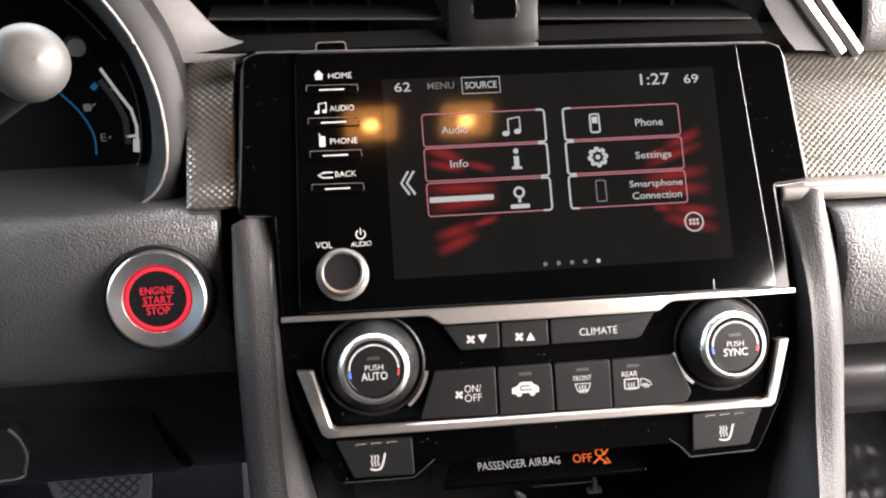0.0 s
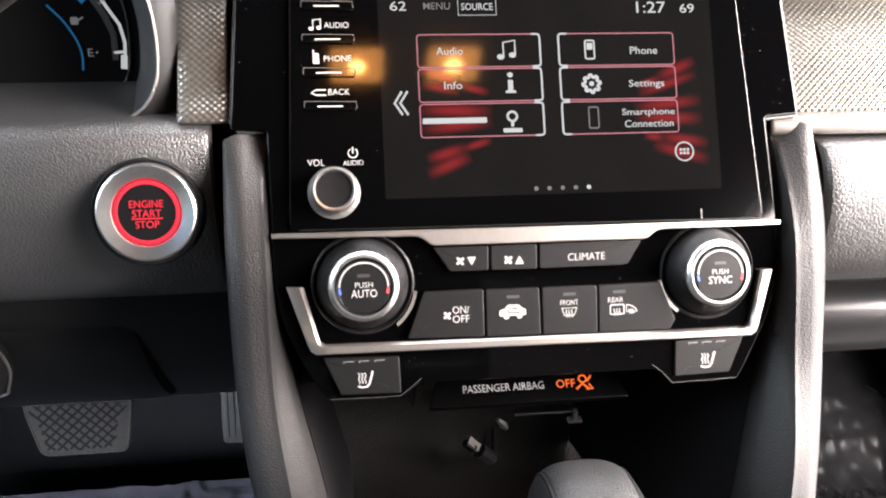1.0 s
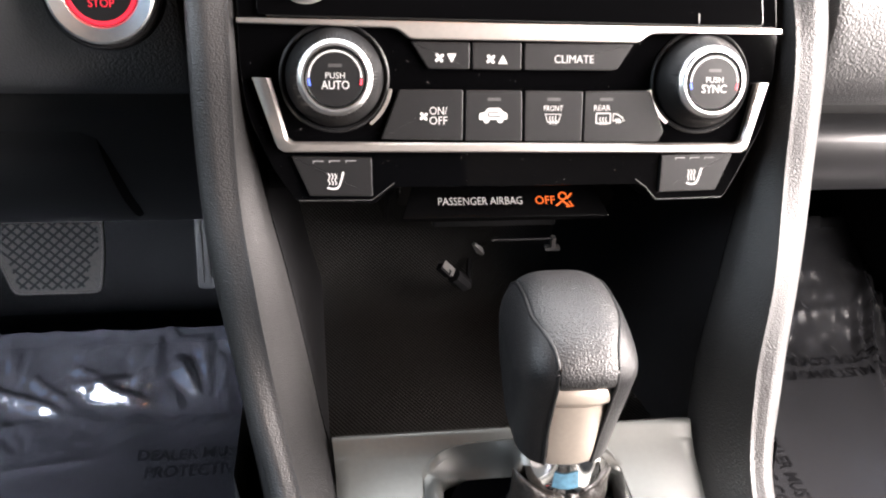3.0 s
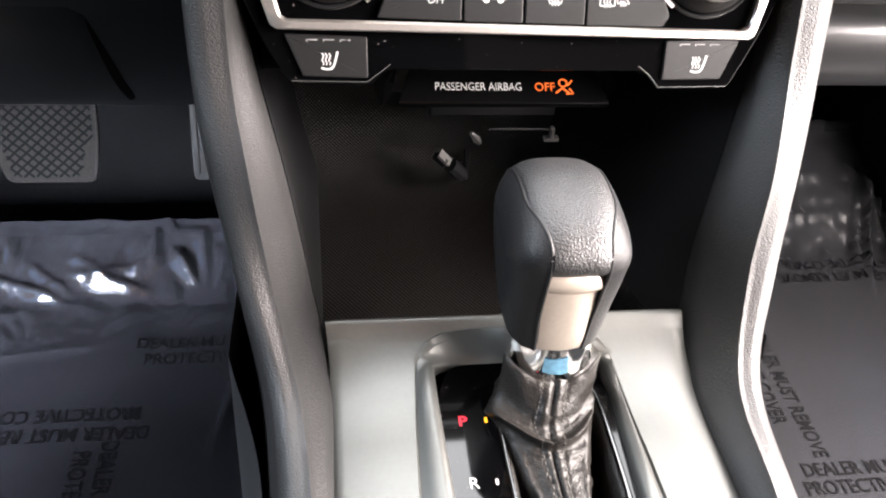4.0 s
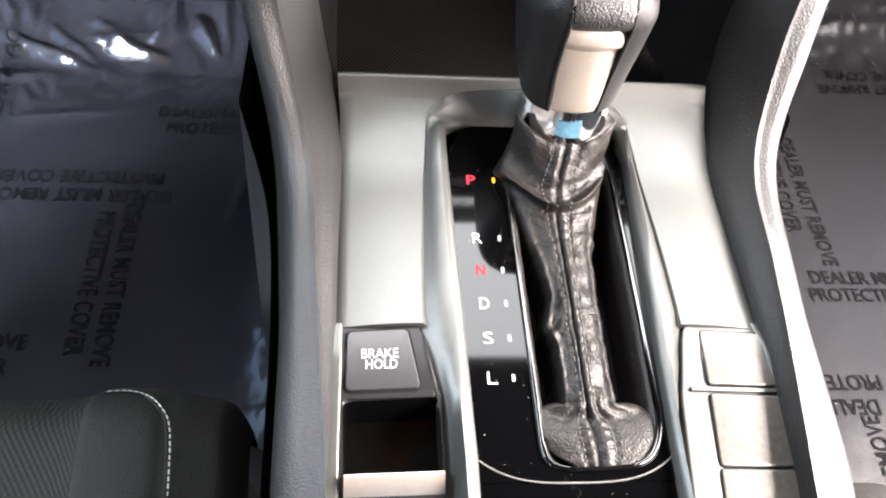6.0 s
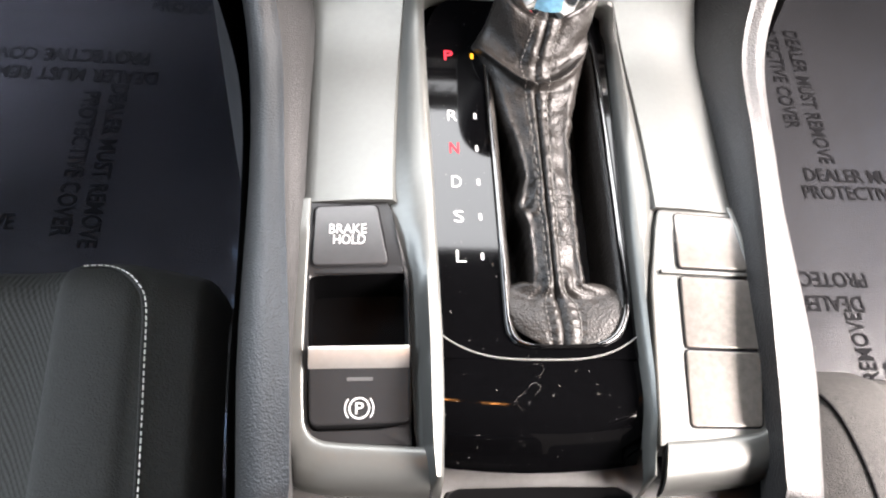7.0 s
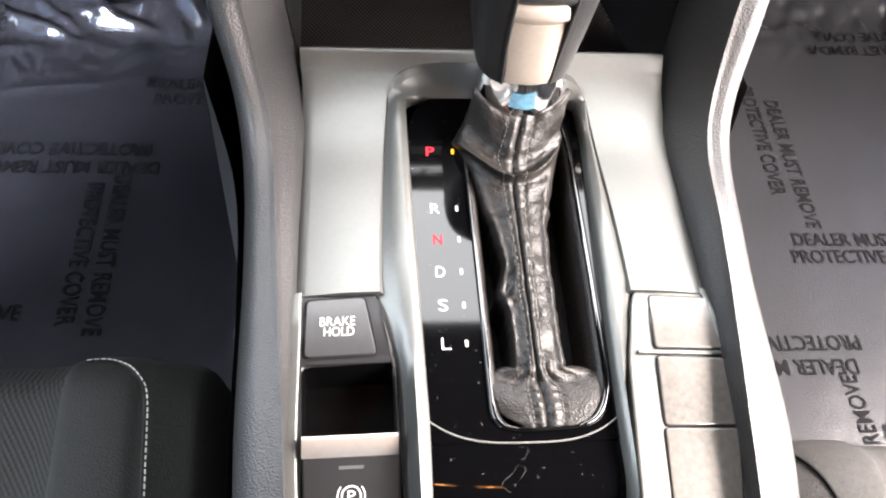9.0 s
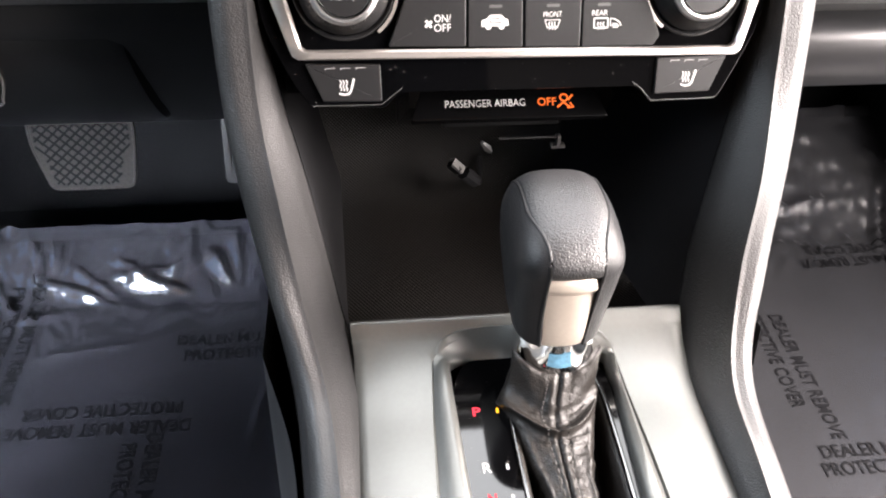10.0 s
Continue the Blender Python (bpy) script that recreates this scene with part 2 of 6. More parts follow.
# ---------------------------------------------------------------- materials
def material(name, base, rough, metal=0.0, vary=0.2, grain=0.0, depth=0.0002, fine=0.0, specks=0.0, weave=0.0, weave_depth=0.0003, weave_dark=0.25, ior=1.45, scale=18.0, gloss=0.5, leak=0.0):
    m = bpy.data.materials.new(name)
    m.use_nodes = True
    nt = m.node_tree
    nd, ln = nt.nodes, nt.links
    b = nd["Principled BSDF"]
    b.inputs["Metallic"].default_value = metal
    b.inputs["IOR"].default_value = ior
    b.inputs["Specular IOR Level"].default_value = gloss
    b.inputs["Emission Color"].default_value = (1.0, 0.93, 0.90, 1)
    b.inputs["Emission Strength"].default_value = leak          # backlight of a dark display
    tc = nd.new("ShaderNodeTexCoord")
    large, small = nd.new("ShaderNodeTexNoise"), nd.new("ShaderNodeTexNoise")
    for node, sc, de in ((large, scale, 5.0), (small, 420.0, 3.0)):
        node.inputs["Scale"].default_value, node.inputs["Detail"].default_value = sc, de
        ln.new(tc.outputs["Object"], node.inputs["Vector"])
    add = nd.new("ShaderNodeMath")
    add.operation = "ADD"
    ln.new(large.outputs["Fac"], add.inputs[0])
    ln.new(small.outputs["Fac"], add.inputs[1])
    ramp = nd.new("ShaderNodeMapRange")
    ramp.inputs["From Min"].default_value, ramp.inputs["From Max"].default_value = 0.7, 1.3
    ln.new(add.outputs[0], ramp.inputs["Value"])
    mix = nd.new("ShaderNodeMix")
    mix.data_type = "RGBA"
    lo, hi = [c * (1 - vary) for c in base], [min(1, c * (1 + vary)) for c in base]
    mix.inputs["A"].default_value, mix.inputs["B"].default_value = (*lo, 1), (*hi, 1)
    ln.new(ramp.outputs[0], mix.inputs["Factor"])
    colour = mix.outputs["Result"]
    rr = nd.new("ShaderNodeMapRange")
    rr.inputs["To Min"].default_value, rr.inputs["To Max"].default_value = max(0.02, rough * (1 - vary * 0.6)), min(1, rough * (1 + vary * 0.6))
    ln.new(large.outputs["Fac"], rr.inputs["Value"])
    roughness = rr.outputs[0]
    height = None
    if grain:
        vo = nd.new("ShaderNodeTexVoronoi")
        vo.feature = "SMOOTH_F1"
        vo.inputs["Scale"].default_value, vo.inputs["Smoothness"].default_value = grain, 0.35
        warp = nd.new("ShaderNodeVectorMath")
        warp.operation = "MULTIPLY_ADD"
        warp.inputs[1].default_value = (0.0006, 0.0006, 0.0006)
        ln.new(small.outputs["Color"], warp.inputs[0])
        ln.new(tc.outputs["Object"], warp.inputs[2])
        ln.new(warp.outputs[0], vo.inputs["Vector"])
        inv = nd.new("ShaderNodeMath")
        inv.operation = "SUBTRACT"
        inv.inputs[0].default_value = 1.0
        ln.new(vo.outputs["Distance"], inv.inputs[1])
        height = inv.outputs[0]
    elif weave:
        k = 2 * math.pi * weave
        waves = []
        for direction in ((k, k * 0.7, k * 0.8), (-k, k * 0.7, k * 0.8)):
            dot = nd.new("ShaderNodeVectorMath")
            dot.operation = "DOT_PRODUCT"
            dot.inputs[1].default_value = direction
            ln.new(tc.outputs["Object"], dot.inputs[0])
            sn = nd.new("ShaderNodeMath")
            sn.operation = "SINE"
            ln.new(dot.outputs["Value"], sn.inputs[0])
            waves.append(sn)
        mul = nd.new("ShaderNodeMath")
        half = nd.new("ShaderNodeMath")
        mul.operation = half.operation = "MULTIPLY_ADD"
        half.inputs[1].default_value = mul.inputs[1].default_value = 0.25
        half.inputs[2].default_value = 0.5
        ln.new(waves[0].outputs[0], half.inputs[0])
        ln.new(waves[1].outputs[0], mul.inputs[0])
        ln.new(half.outputs[0], mul.inputs[2])
        height = mul.outputs[0]
        # shade in the hollows of the weave is put into the base colour
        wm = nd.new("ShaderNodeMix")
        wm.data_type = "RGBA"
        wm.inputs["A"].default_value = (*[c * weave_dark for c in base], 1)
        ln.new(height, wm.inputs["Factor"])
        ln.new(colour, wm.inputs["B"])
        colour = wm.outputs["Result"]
    elif fine:
        fn = nd.new("ShaderNodeTexNoise")
        fn.inputs["Scale"].default_value, fn.inputs["Detail"].default_value = fine, 2.0
        ln.new(tc.outputs["Object"], fn.inputs["Vector"])
        height = fn.outputs["Fac"]
    if height is not None:
        bump = nd.new("ShaderNodeBump")
        bump.inputs["Strength"].default_value = 0.8
        bump.inputs["Distance"].default_value = weave_depth if weave else depth
        ln.new(height, bump.inputs["Height"])
        ln.new(bump.outputs[0], b.inputs["Normal"])
    if specks:
        vs = nd.new("ShaderNodeTexVoronoi")
        vs.inputs["Scale"].default_value = 800.0
        ln.new(tc.outputs["Object"], vs.inputs["Vector"])
        sep = nd.new("ShaderNodeSeparateColor")
        ln.new(vs.outputs["Color"], sep.inputs[0])
        size = nd.new("ShaderNodeMath")
        size.operation = "MULTIPLY_ADD"
        size.inputs[1].default_value, size.inputs[2].default_value = 1.3 * specks, -1.11 * specks
        ln.new(sep.outputs[0], size.inputs[0])
        less = nd.new("ShaderNodeMath")
        less.operation = "LESS_THAN"
        ln.new(vs.outputs["Distance"], less.inputs[0])
        ln.new(size.outputs[0], less.inputs[1])
        sm = nd.new("ShaderNodeMix")
        sm.data_type = "RGBA"
        sm.inputs["B"].default_value = (0.085, 0.082, 0.078, 1)
        ln.new(less.outputs[0], sm.inputs["Factor"])
        ln.new(colour, sm.inputs["A"])
        colour = sm.outputs["Result"]
        rm = nd.new("ShaderNodeMath")
        rm.operation = "MAXIMUM"
        sc2 = nd.new("ShaderNodeMath")
        sc2.operation = "MULTIPLY"
        sc2.inputs[1].default_value = 0.8
        ln.new(less.outputs[0], sc2.inputs[0])
        ln.new(roughness, rm.inputs[0])
        ln.new(sc2.outputs[0], rm.inputs[1])
        roughness = rm.outputs[0]
    ln.new(colour, b.inputs["Base Color"])
    ln.new(roughness, b.inputs["Roughness"])
    return m


def glow(name, colour, strength, base=0.01, body=0.03):
    m = bpy.data.materials.new(name)
    m.use_nodes = True
    b = m.node_tree.nodes["Principled BSDF"]
    b.inputs["Base Color"].default_value = (*[c * body + base for c in colour], 1)
    b.inputs["Roughness"].default_value = 0.5
    b.inputs["Specular IOR Level"].default_value = 0.0
    b.inputs["Emission Color"].default_value = (*colour, 1)
    b.inputs["Emission Strength"].default_value = strength
    return m


def streak_material():
    """A red streak of a lit display that fades towards its edges and ends."""
    m = bpy.data.materials.new("lit_red_streak")
    m.use_nodes = True
    nd, ln = m.node_tree.nodes, m.node_tree.links
    nd.remove(nd["Principled BSDF"])
    clear, lit, both = nd.new("ShaderNodeBsdfTransparent"), nd.new("ShaderNodeEmission"), nd.new("ShaderNodeAddShader")
    lit.inputs["Color"].default_value = (0.85, 0.035, 0.045, 1)
    ln.new(clear.outputs[0], both.inputs[0])
    ln.new(lit.outputs[0], both.inputs[1])
    ln.new(both.outputs[0], nd["Material Output"].inputs["Surface"])
    tc, sep = nd.new("ShaderNodeTexCoord"), nd.new("ShaderNodeSeparateXYZ")
    ln.new(tc.outputs["UV"], sep.inputs[0])
    fades = []
    for k, power in ((0, 1.2), (1, 2.6)):
        ang, sn, pw = nd.new("ShaderNodeMath"), nd.new("ShaderNodeMath"), nd.new("ShaderNodeMath")
        ang.operation, sn.operation, pw.operation = "MULTIPLY", "SINE", "POWER"
        ang.inputs[1].default_value, pw.inputs[1].default_value = math.pi, power
        ln.new(sep.outputs[k], ang.inputs[0])
        ln.new(ang.outputs[0], sn.inputs[0])
        ln.new(sn.outputs[0], pw.inputs[0])
        fades.append(pw)
    mul, gain = nd.new("ShaderNodeMath"), nd.new("ShaderNodeMath")
    mul.operation = gain.operation = "MULTIPLY"
    ln.new(fades[0].outputs[0], mul.inputs[0])
    ln.new(fades[1].outputs[0], mul.inputs[1])
    ln.new(mul.outputs[0], gain.inputs[0])
    gain.inputs[1].default_value = 0.22
    ln.new(gain.outputs[0], lit.inputs["Strength"])
    return m


def streak(pts, width, w):
    """A flat ribbon whose UVs run along and across it."""
    bm = bmesh.new()
    layer = bm.loops.layers.uv.new("ribbon")
    p = spline([Vector((a, b, 0)) for a, b in pts], 4)
    rows = []
    for i, q in enumerate(p):
        d = (p[min(i + 1, len(p) - 1)] - p[max(i - 1, 0)]).normalized()
        n = Vector((-d.y, d.x, 0)) * width / 2
        rows.append([bm.verts.new(q + n * k + Vector((0, 0, w))) for k in (-1, 0, 1)])
    for i, (a, b) in enumerate(zip(rows[:-1], rows[1:])):
        for j in range(2):
            f = bm.faces.new((a[j], a[j + 1], b[j + 1], b[j]))
            for loop, (u, v) in zip(f.loops, ((i, j), (i, j + 1), (i + 1, j + 1), (i + 1, j))):
                loop[layer].uv = (0.02 + 0.96 * u / (len(rows) - 1), 0.02 + 0.48 * v)
    return bm


def film_material(name, haze_colour, thin, thick, rough, ior):
    """Thin clear wrapping: see-through with a little haze, under a glossy crinkled surface."""
    m = bpy.data.materials.new(name)
    m.use_nodes = True
    nd, ln = m.node_tree.nodes, m.node_tree.links
    nd.remove(nd["Principled BSDF"])
    tc, tex, bump = nd.new("ShaderNodeTexCoord"), nd.new("ShaderNodeTexNoise"), nd.new("ShaderNodeBump")
    tex.inputs["Scale"].default_value, tex.inputs["Detail"].default_value = 14.0, 2.0
    ln.new(tc.outputs["Object"], tex.inputs["Vector"])
    bump.inputs["Strength"].default_value, bump.inputs["Distance"].default_value = 0.4, 0.006
    crease, dents = nd.new("ShaderNodeTexNoise"), nd.new("ShaderNodeMath")
    crease.inputs["Scale"].default_value, crease.inputs["Detail"].default_value, crease.inputs["Distortion"].default_value = 38.0, 3.0, 1.2
    ln.new(tc.outputs["Object"], crease.inputs["Vector"])
    dents.operation = "MULTIPLY_ADD"
    dents.inputs[1].default_value = 0.35
    ln.new(crease.outputs["Fac"], dents.inputs[0])
    ln.new(tex.outputs["Fac"], dents.inputs[2])
    ln.new(dents.outputs[0], bump.inputs["Height"])
    clear, haze, shine = nd.new("ShaderNodeBsdfTransparent"), nd.new("ShaderNodeBsdfDiffuse"), nd.new("ShaderNodeBsdfGlossy")
    haze.inputs["Color"].default_value = (*haze_colour, 1)
    shine.inputs["Roughness"].default_value = rough
    ln.new(bump.outputs[0], shine.inputs["Normal"])
    under, over, edge, fac = nd.new("ShaderNodeMixShader"), nd.new("ShaderNodeMixShader"), nd.new("ShaderNodeFresnel"), nd.new("ShaderNodeMapRange")
    fac.inputs["To Min"].default_value, fac.inputs["To Max"].default_value = thin, thick
    ln.new(tex.outputs["Fac"], fac.inputs["Value"])
    ln.new(fac.outputs[0], under.inputs[0])
    ln.new(clear.outputs[0], under.inputs[1])
    ln.new(haze.outputs[0], under.inputs[2])
    edge.inputs["IOR"].default_value = ior
    ln.new(bump.outputs[0], edge.inputs["Normal"])
    ln.new(edge.outputs[0], over.inputs[0])
    ln.new(under.outputs[0], over.inputs[1])
    ln.new(shine.outputs[0], over.inputs[2])
    ln.new(over.outputs[0], nd["Material Output"].inputs["Surface"])
    return m


def tinted_glass():
    m = bpy.data.materials.new("tinted_glass")
    m.use_nodes = True
    b = m.node_tree.nodes["Principled BSDF"]
    b.inputs["Base Color"].default_value = (0.035, 0.04, 0.04, 1)
    b.inputs["Roughness"].default_value = 0.02
    b.inputs["Transmission Weight"].default_value = 1.0
    return m


GLASS = tinted_glass()
SOFT = material("grained_soft_plastic", (0.022, 0.022, 0.023), 0.44, grain=1000, depth=0.00034, vary=0.15, gloss=0.9, ior=1.65)
LEATHER = material("grained_leather", (0.0125, 0.0125, 0.0130), 0.42, grain=1250, depth=0.00030, vary=0.2, gloss=0.38)
ARM_GRAIN = material("grained_arm_skin", (0.0105, 0.0103, 0.0104), 0.43, grain=1350, depth=0.00022, vary=0.2, gloss=0.38)
SMOOTH_LEATHER = material("smooth_leather", (0.0075, 0.0075, 0.0080), 0.42, grain=1500, depth=0.00014, vary=0.2, gloss=0.22)
BOOT = material("soft_black_leather", (0.0066, 0.0058, 0.0052), 0.40, grain=1100, depth=0.00026, vary=0.35, gloss=0.22)
PIANO = material("gloss_black", (0.0006, 0.0006, 0.0007), 0.05, vary=0.15, specks=0.9, ior=1.5, gloss=0.16)
GLASS_BLACK = material("black_front_glass", (0.0006, 0.0006, 0.0007), 0.06, vary=0.1, specks=0.45, ior=1.5)
PIANO_CLEAN = material("gloss_black_clean", (0.0007, 0.0007, 0.0008), 0.06, vary=0.15, specks=0.3, ior=1.5)
SATIN_BLACK = material("satin_black_plastic", (0.0038, 0.0038, 0.0041), 0.42, fine=2500, depth=0.00004, vary=0.12, gloss=0.22)
MATT_BLACK = material("matt_black_plastic", (0.0065, 0.0065, 0.007), 0.55, fine=1600, depth=0.0001, vary=0.2, gloss=0.32)
DARK = material("dark_plastic", (0.0042, 0.0042, 0.0046), 0.8, fine=1200, depth=0.0001, vary=0.2, gloss=0.06)
SILVER = material("satin_silver_trim", (0.45, 0.42, 0.395), 0.32, metal=0.95, vary=0.06)
PAD = material("grey_metallic_paint", (0.058, 0.0595, 0.0565), 0.39, metal=0.62, vary=0.06, fine=3000, depth=0.00002)
BUTTON_GREY = material("satin_grey_switch", (0.10, 0.097, 0.094), 0.32, metal=0.4, vary=0.1)
BLANK_GREY = material("warm_grey_satin_plastic", (0.062, 0.057, 0.052), 0.24, metal=0.35, vary=0.2, specks=0.5, scale=30)
LIP = material("satin_lever_metal", (0.30, 0.285, 0.27), 0.36, metal=0.9, vary=0.06)
STALK_GREY = material("satin_stalk_grey", (0.050, 0.050, 0.047), 0.5, metal=0.1, vary=0.1)
KEY_BLACK = material("satin_key_black", (0.012, 0.012, 0.0125), 0.36, fine=2500, depth=0.00002, vary=0.12, gloss=0.36)
CUP_GREY = material("moulded_grey_plastic", (0.026, 0.0255, 0.025), 0.5, fine=1400, depth=0.0001, vary=0.2)
CHROME = material("bright_chrome", (0.80, 0.80, 0.80), 0.08, metal=1.0, vary=0.05)
BRUSHED = material("brushed_aluminium", (0.62, 0.62, 0.62), 0.30, metal=1.0, vary=0.06)
CHAMPAGNE = material("champagne_metal_paint", (0.42, 0.37, 0.32), 0.32, metal=0.7, vary=0.06)
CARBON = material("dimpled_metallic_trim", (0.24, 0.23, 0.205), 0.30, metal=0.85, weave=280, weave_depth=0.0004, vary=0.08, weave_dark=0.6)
GLOVE = material("smooth_black_lid", (0.016, 0.016, 0.017), 0.30, fine=2500, depth=0.00003, vary=0.12, gloss=0.8)
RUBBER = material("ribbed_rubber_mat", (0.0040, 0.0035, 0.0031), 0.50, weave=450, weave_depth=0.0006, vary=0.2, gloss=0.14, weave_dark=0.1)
CLOTH = material("charcoal_seat_cloth", (0.0155, 0.0147, 0.0136), 0.9, fine=1300, depth=0.0009, vary=0.4, gloss=0.3)
CLOTH_WOVEN = material("black_woven_cloth", (0.0056, 0.0060, 0.0050), 0.9, weave=300, weave_depth=0.0006, vary=0.3, gloss=0.2, weave_dark=0.35)
CLOTH_DARK = material("black_seat_cloth", (0.0040, 0.0042, 0.0037), 0.9, fine=1000, depth=0.0006, vary=0.5, gloss=0.2)
MESH_CLOTH = material("grey_mesh_cloth", (0.0165, 0.0180, 0.0160), 0.9, weave=460, weave_depth=0.0007, vary=0.15, gloss=0.3)
CARPET = material("dark_carpet", (0.0045, 0.0045, 0.005), 0.95, fine=900, depth=0.0015, vary=0.35, gloss=0.1)
THREAD = material("pale_thread", (0.20, 0.195, 0.175), 0.7, vary=0.15)
DARK_THREAD = material("grey_thread", (0.045, 0.042, 0.038), 0.8, vary=0.15)
WHITE_PRINT = material("white_print", (0.25, 0.25, 0.245), 0.5, vary=0.04)
GREY_PRINT = material("grey_print", (0.016, 0.016, 0.016), 0.5, vary=0.1)
DOT_PRINT = material("pale_grey_print", (0.13, 0.13, 0.13), 0.5, vary=0.1)
BLACK_PRINT = material("black_print", (0.006, 0.006, 0.007), 0.9, vary=0.1, gloss=0.1)
BLUE_PRINT = material("blue_print", (0.05, 0.10, 0.55), 0.5, vary=0.04)
RED_PRINT = material("red_print", (0.55, 0.03, 0.05), 0.5, vary=0.04)
BLUE_FILM = material("blue_film", (0.040, 0.085, 0.12), 0.25, vary=0.4, gloss=0.3, scale=120)
PEDAL_RUBBER = material("worn_pedal_rubber", (0.0095, 0.0080, 0.0069), 0.7, fine=700, depth=0.0002, vary=0.35, gloss=0.2)
HEADLINER = material("black_headliner", (0.003, 0.003, 0.003), 0.95, fine=1500, depth=0.0003, vary=0.1, gloss=0.1)
DOOR_TRIM = material("dark_door_trim", (0.005, 0.005, 0.005), 0.7, grain=560, depth=0.0003, vary=0.2, gloss=0.1)
ASPHALT = material("asphalt", (0.05, 0.05, 0.05), 0.9, fine=300, depth=0.002, vary=0.3)
FILM = film_material("clear_film", (0.108, 0.106, 0.126), 0.12, 0.36, 0.17, 2.1)
HAZY_FILM = film_material("hazy_film", (0.046, 0.0465, 0.051), 0.46, 0.58, 0.30, 1.4)
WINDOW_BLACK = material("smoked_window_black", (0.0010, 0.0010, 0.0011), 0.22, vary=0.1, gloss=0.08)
DUST = material("pale_lint", (0.07, 0.067, 0.063), 0.9, vary=0.1)
LIT_WHITE = glow("lit_white", (0.75, 0.78, 0.80), 0.45)
LIT_DIM = glow("lit_dim", (0.25, 0.25, 0.27), 0.35)
LIT_RED = glow("lit_red", (1.0, 0.02, 0.05), 1.0)
LIT_ROSE = glow("lit_rose", (0.9, 0.30, 0.38), 0.30)
LIT_STREAK = streak_material()
LIT_ORANGE = glow("lit_orange", (1.0, 0.16, 0.02), 0.9)
LIT_AMBER = glow("lit_amber", (1.0, 0.42, 0.02), 1.3)
LIT_BLUE = glow("lit_blue", (0.02, 0.20, 0.45), 0.35)
LIT_AMBER_LENS = glow("lit_amber_lens", (1.0, 0.40, 0.10), 9.0)
LIT_WARM = glow("lit_warm_lamp", (1.0, 0.38, 0.10), 120.0)
CHEEK_GREY = material("satin_silver_grey", (0.20, 0.20, 0.20), 0.42, metal=0.5, vary=0.08, fine=2500, depth=0.00003)
CLUSTER_GREY = material("satin_dark_grey", (0.080, 0.080, 0.081), 0.36, metal=0.4, vary=0.1)

# ---------------------------------------------------------------- the cabin round the camera
def box(x0, x1, y0, y1, z0, z1, bevel=0.0):
    return prism(rect(x0, y0, x1, y1, min(bevel, 2) if bevel else 0, 3) if bevel else [(x0, y0), (x1, y0), (x1, y1), (x0, y1)], z0, z1, bevel)


single("ground", box(-60000, 60000, -60000, 60000, -330, -300), ASPHALT, "dark asphalt lot under the parked car", "ground", kind="structure")
single("floor", join(box(-740, 740, -1500, 1080, -30, -6), extrude_x([(1060, -6), (1120, 20), (1230, 190), (1280, 420)], -740, 740, thick=-20)), CARPET, "dark carpeted car floor rising into the footwells", "floor", kind="structure")
single("ceiling", box(-560, 560, -1250, 510, 1095, 1125), HEADLINER, "black fabric headliner of the car", "ceiling", kind="structure")


def door_wall(name, s, label):
    # door panel below, pillars and roof rail round the window opening
    a, b = (700, 730) if s > 0 else (-730, -700)
    sill = 150
    bm = join(box(a, b, -1500, 1280, -30, sill), box(a, b, -1500, -560, sill, 1125), box(a, b, 880, 1280, sill, 800), box(a, b, -560, 880, 1070, 1125))
    single(name, bm, DOOR_TRIM, label, "door panel", kind="structure")


door_wall("wall_left", -1, "dark trimmed sill and pillars round the open driver door")
door_wall("wall_right", 1, "dark trimmed sill and pillars round the open passenger door")
single("wall_back", join(box(-740, 740, -1530, -1500, -30, 800), box(-740, 740, -1530, -1500, 1050, 1125), box(-740, 740, -1500, -1250, 1095, 1125)), DOOR_TRIM, "dark rear wall of the cabin under the back window", "wall", kind="structure")
single("window_1", box(-735, 735, -1520, -1512, 798, 1052), GLASS, "dark tinted back window", "window", kind="structure")
single("wall_front", box(-740, 740, 1280, 1310, -30, 720), DARK, "dark firewall at the end of the footwells", "wall", kind="structure")
for s in (-1, 1):
    single("roof_rail", box(min(s * 560, s * 730), max(s * 560, s * 730), -1250, 500, 1085, 1125), HEADLINER, "black padded roof rail above the door", "roof rail", kind="structure")
    single("windscreen_pillar", tube([(s * 640, 490, 1100), (s * 680, 820, 960), (s * 715, 1180, 760)], 34, 10), HEADLINER, "black trimmed pillar beside the windscreen", "pillar", kind="structure")

roof_lamp = thing("map_lamp", Matrix.Translation((0, 30, 1095)), "black roof console with two warm lit map lamps", "lamp")
part("housing", prism(rect(-95, -55, 95, 45, 14), -9, 0.0, 2), HEADLINER, roof_lamp)
for u in (-62, 50):
    shade = part("lens", prism(rect(u - 30, -27, u + 30, 27, 7), -11, -8.9, 1), LIT_AMBER_LENS, roof_lamp, "wide amber lamp lens")
    part("bulb", prism(oval(u, 0, 9, 8, 32), -13, -10.9, 1), LIT_WARM, shade, "warm glowing bulb")

# ---------------------------------------------------------------- dashboard
dash = thing("dashboard", Matrix.Translation((0, 600, 600)), "black grained dashboard with metallic trim bands and chrome lines", "dashboard")


def dpart(name, bm, mat_, label="", **k):
    return part(name, bm, mat_, dash, label, flat=True, **k)


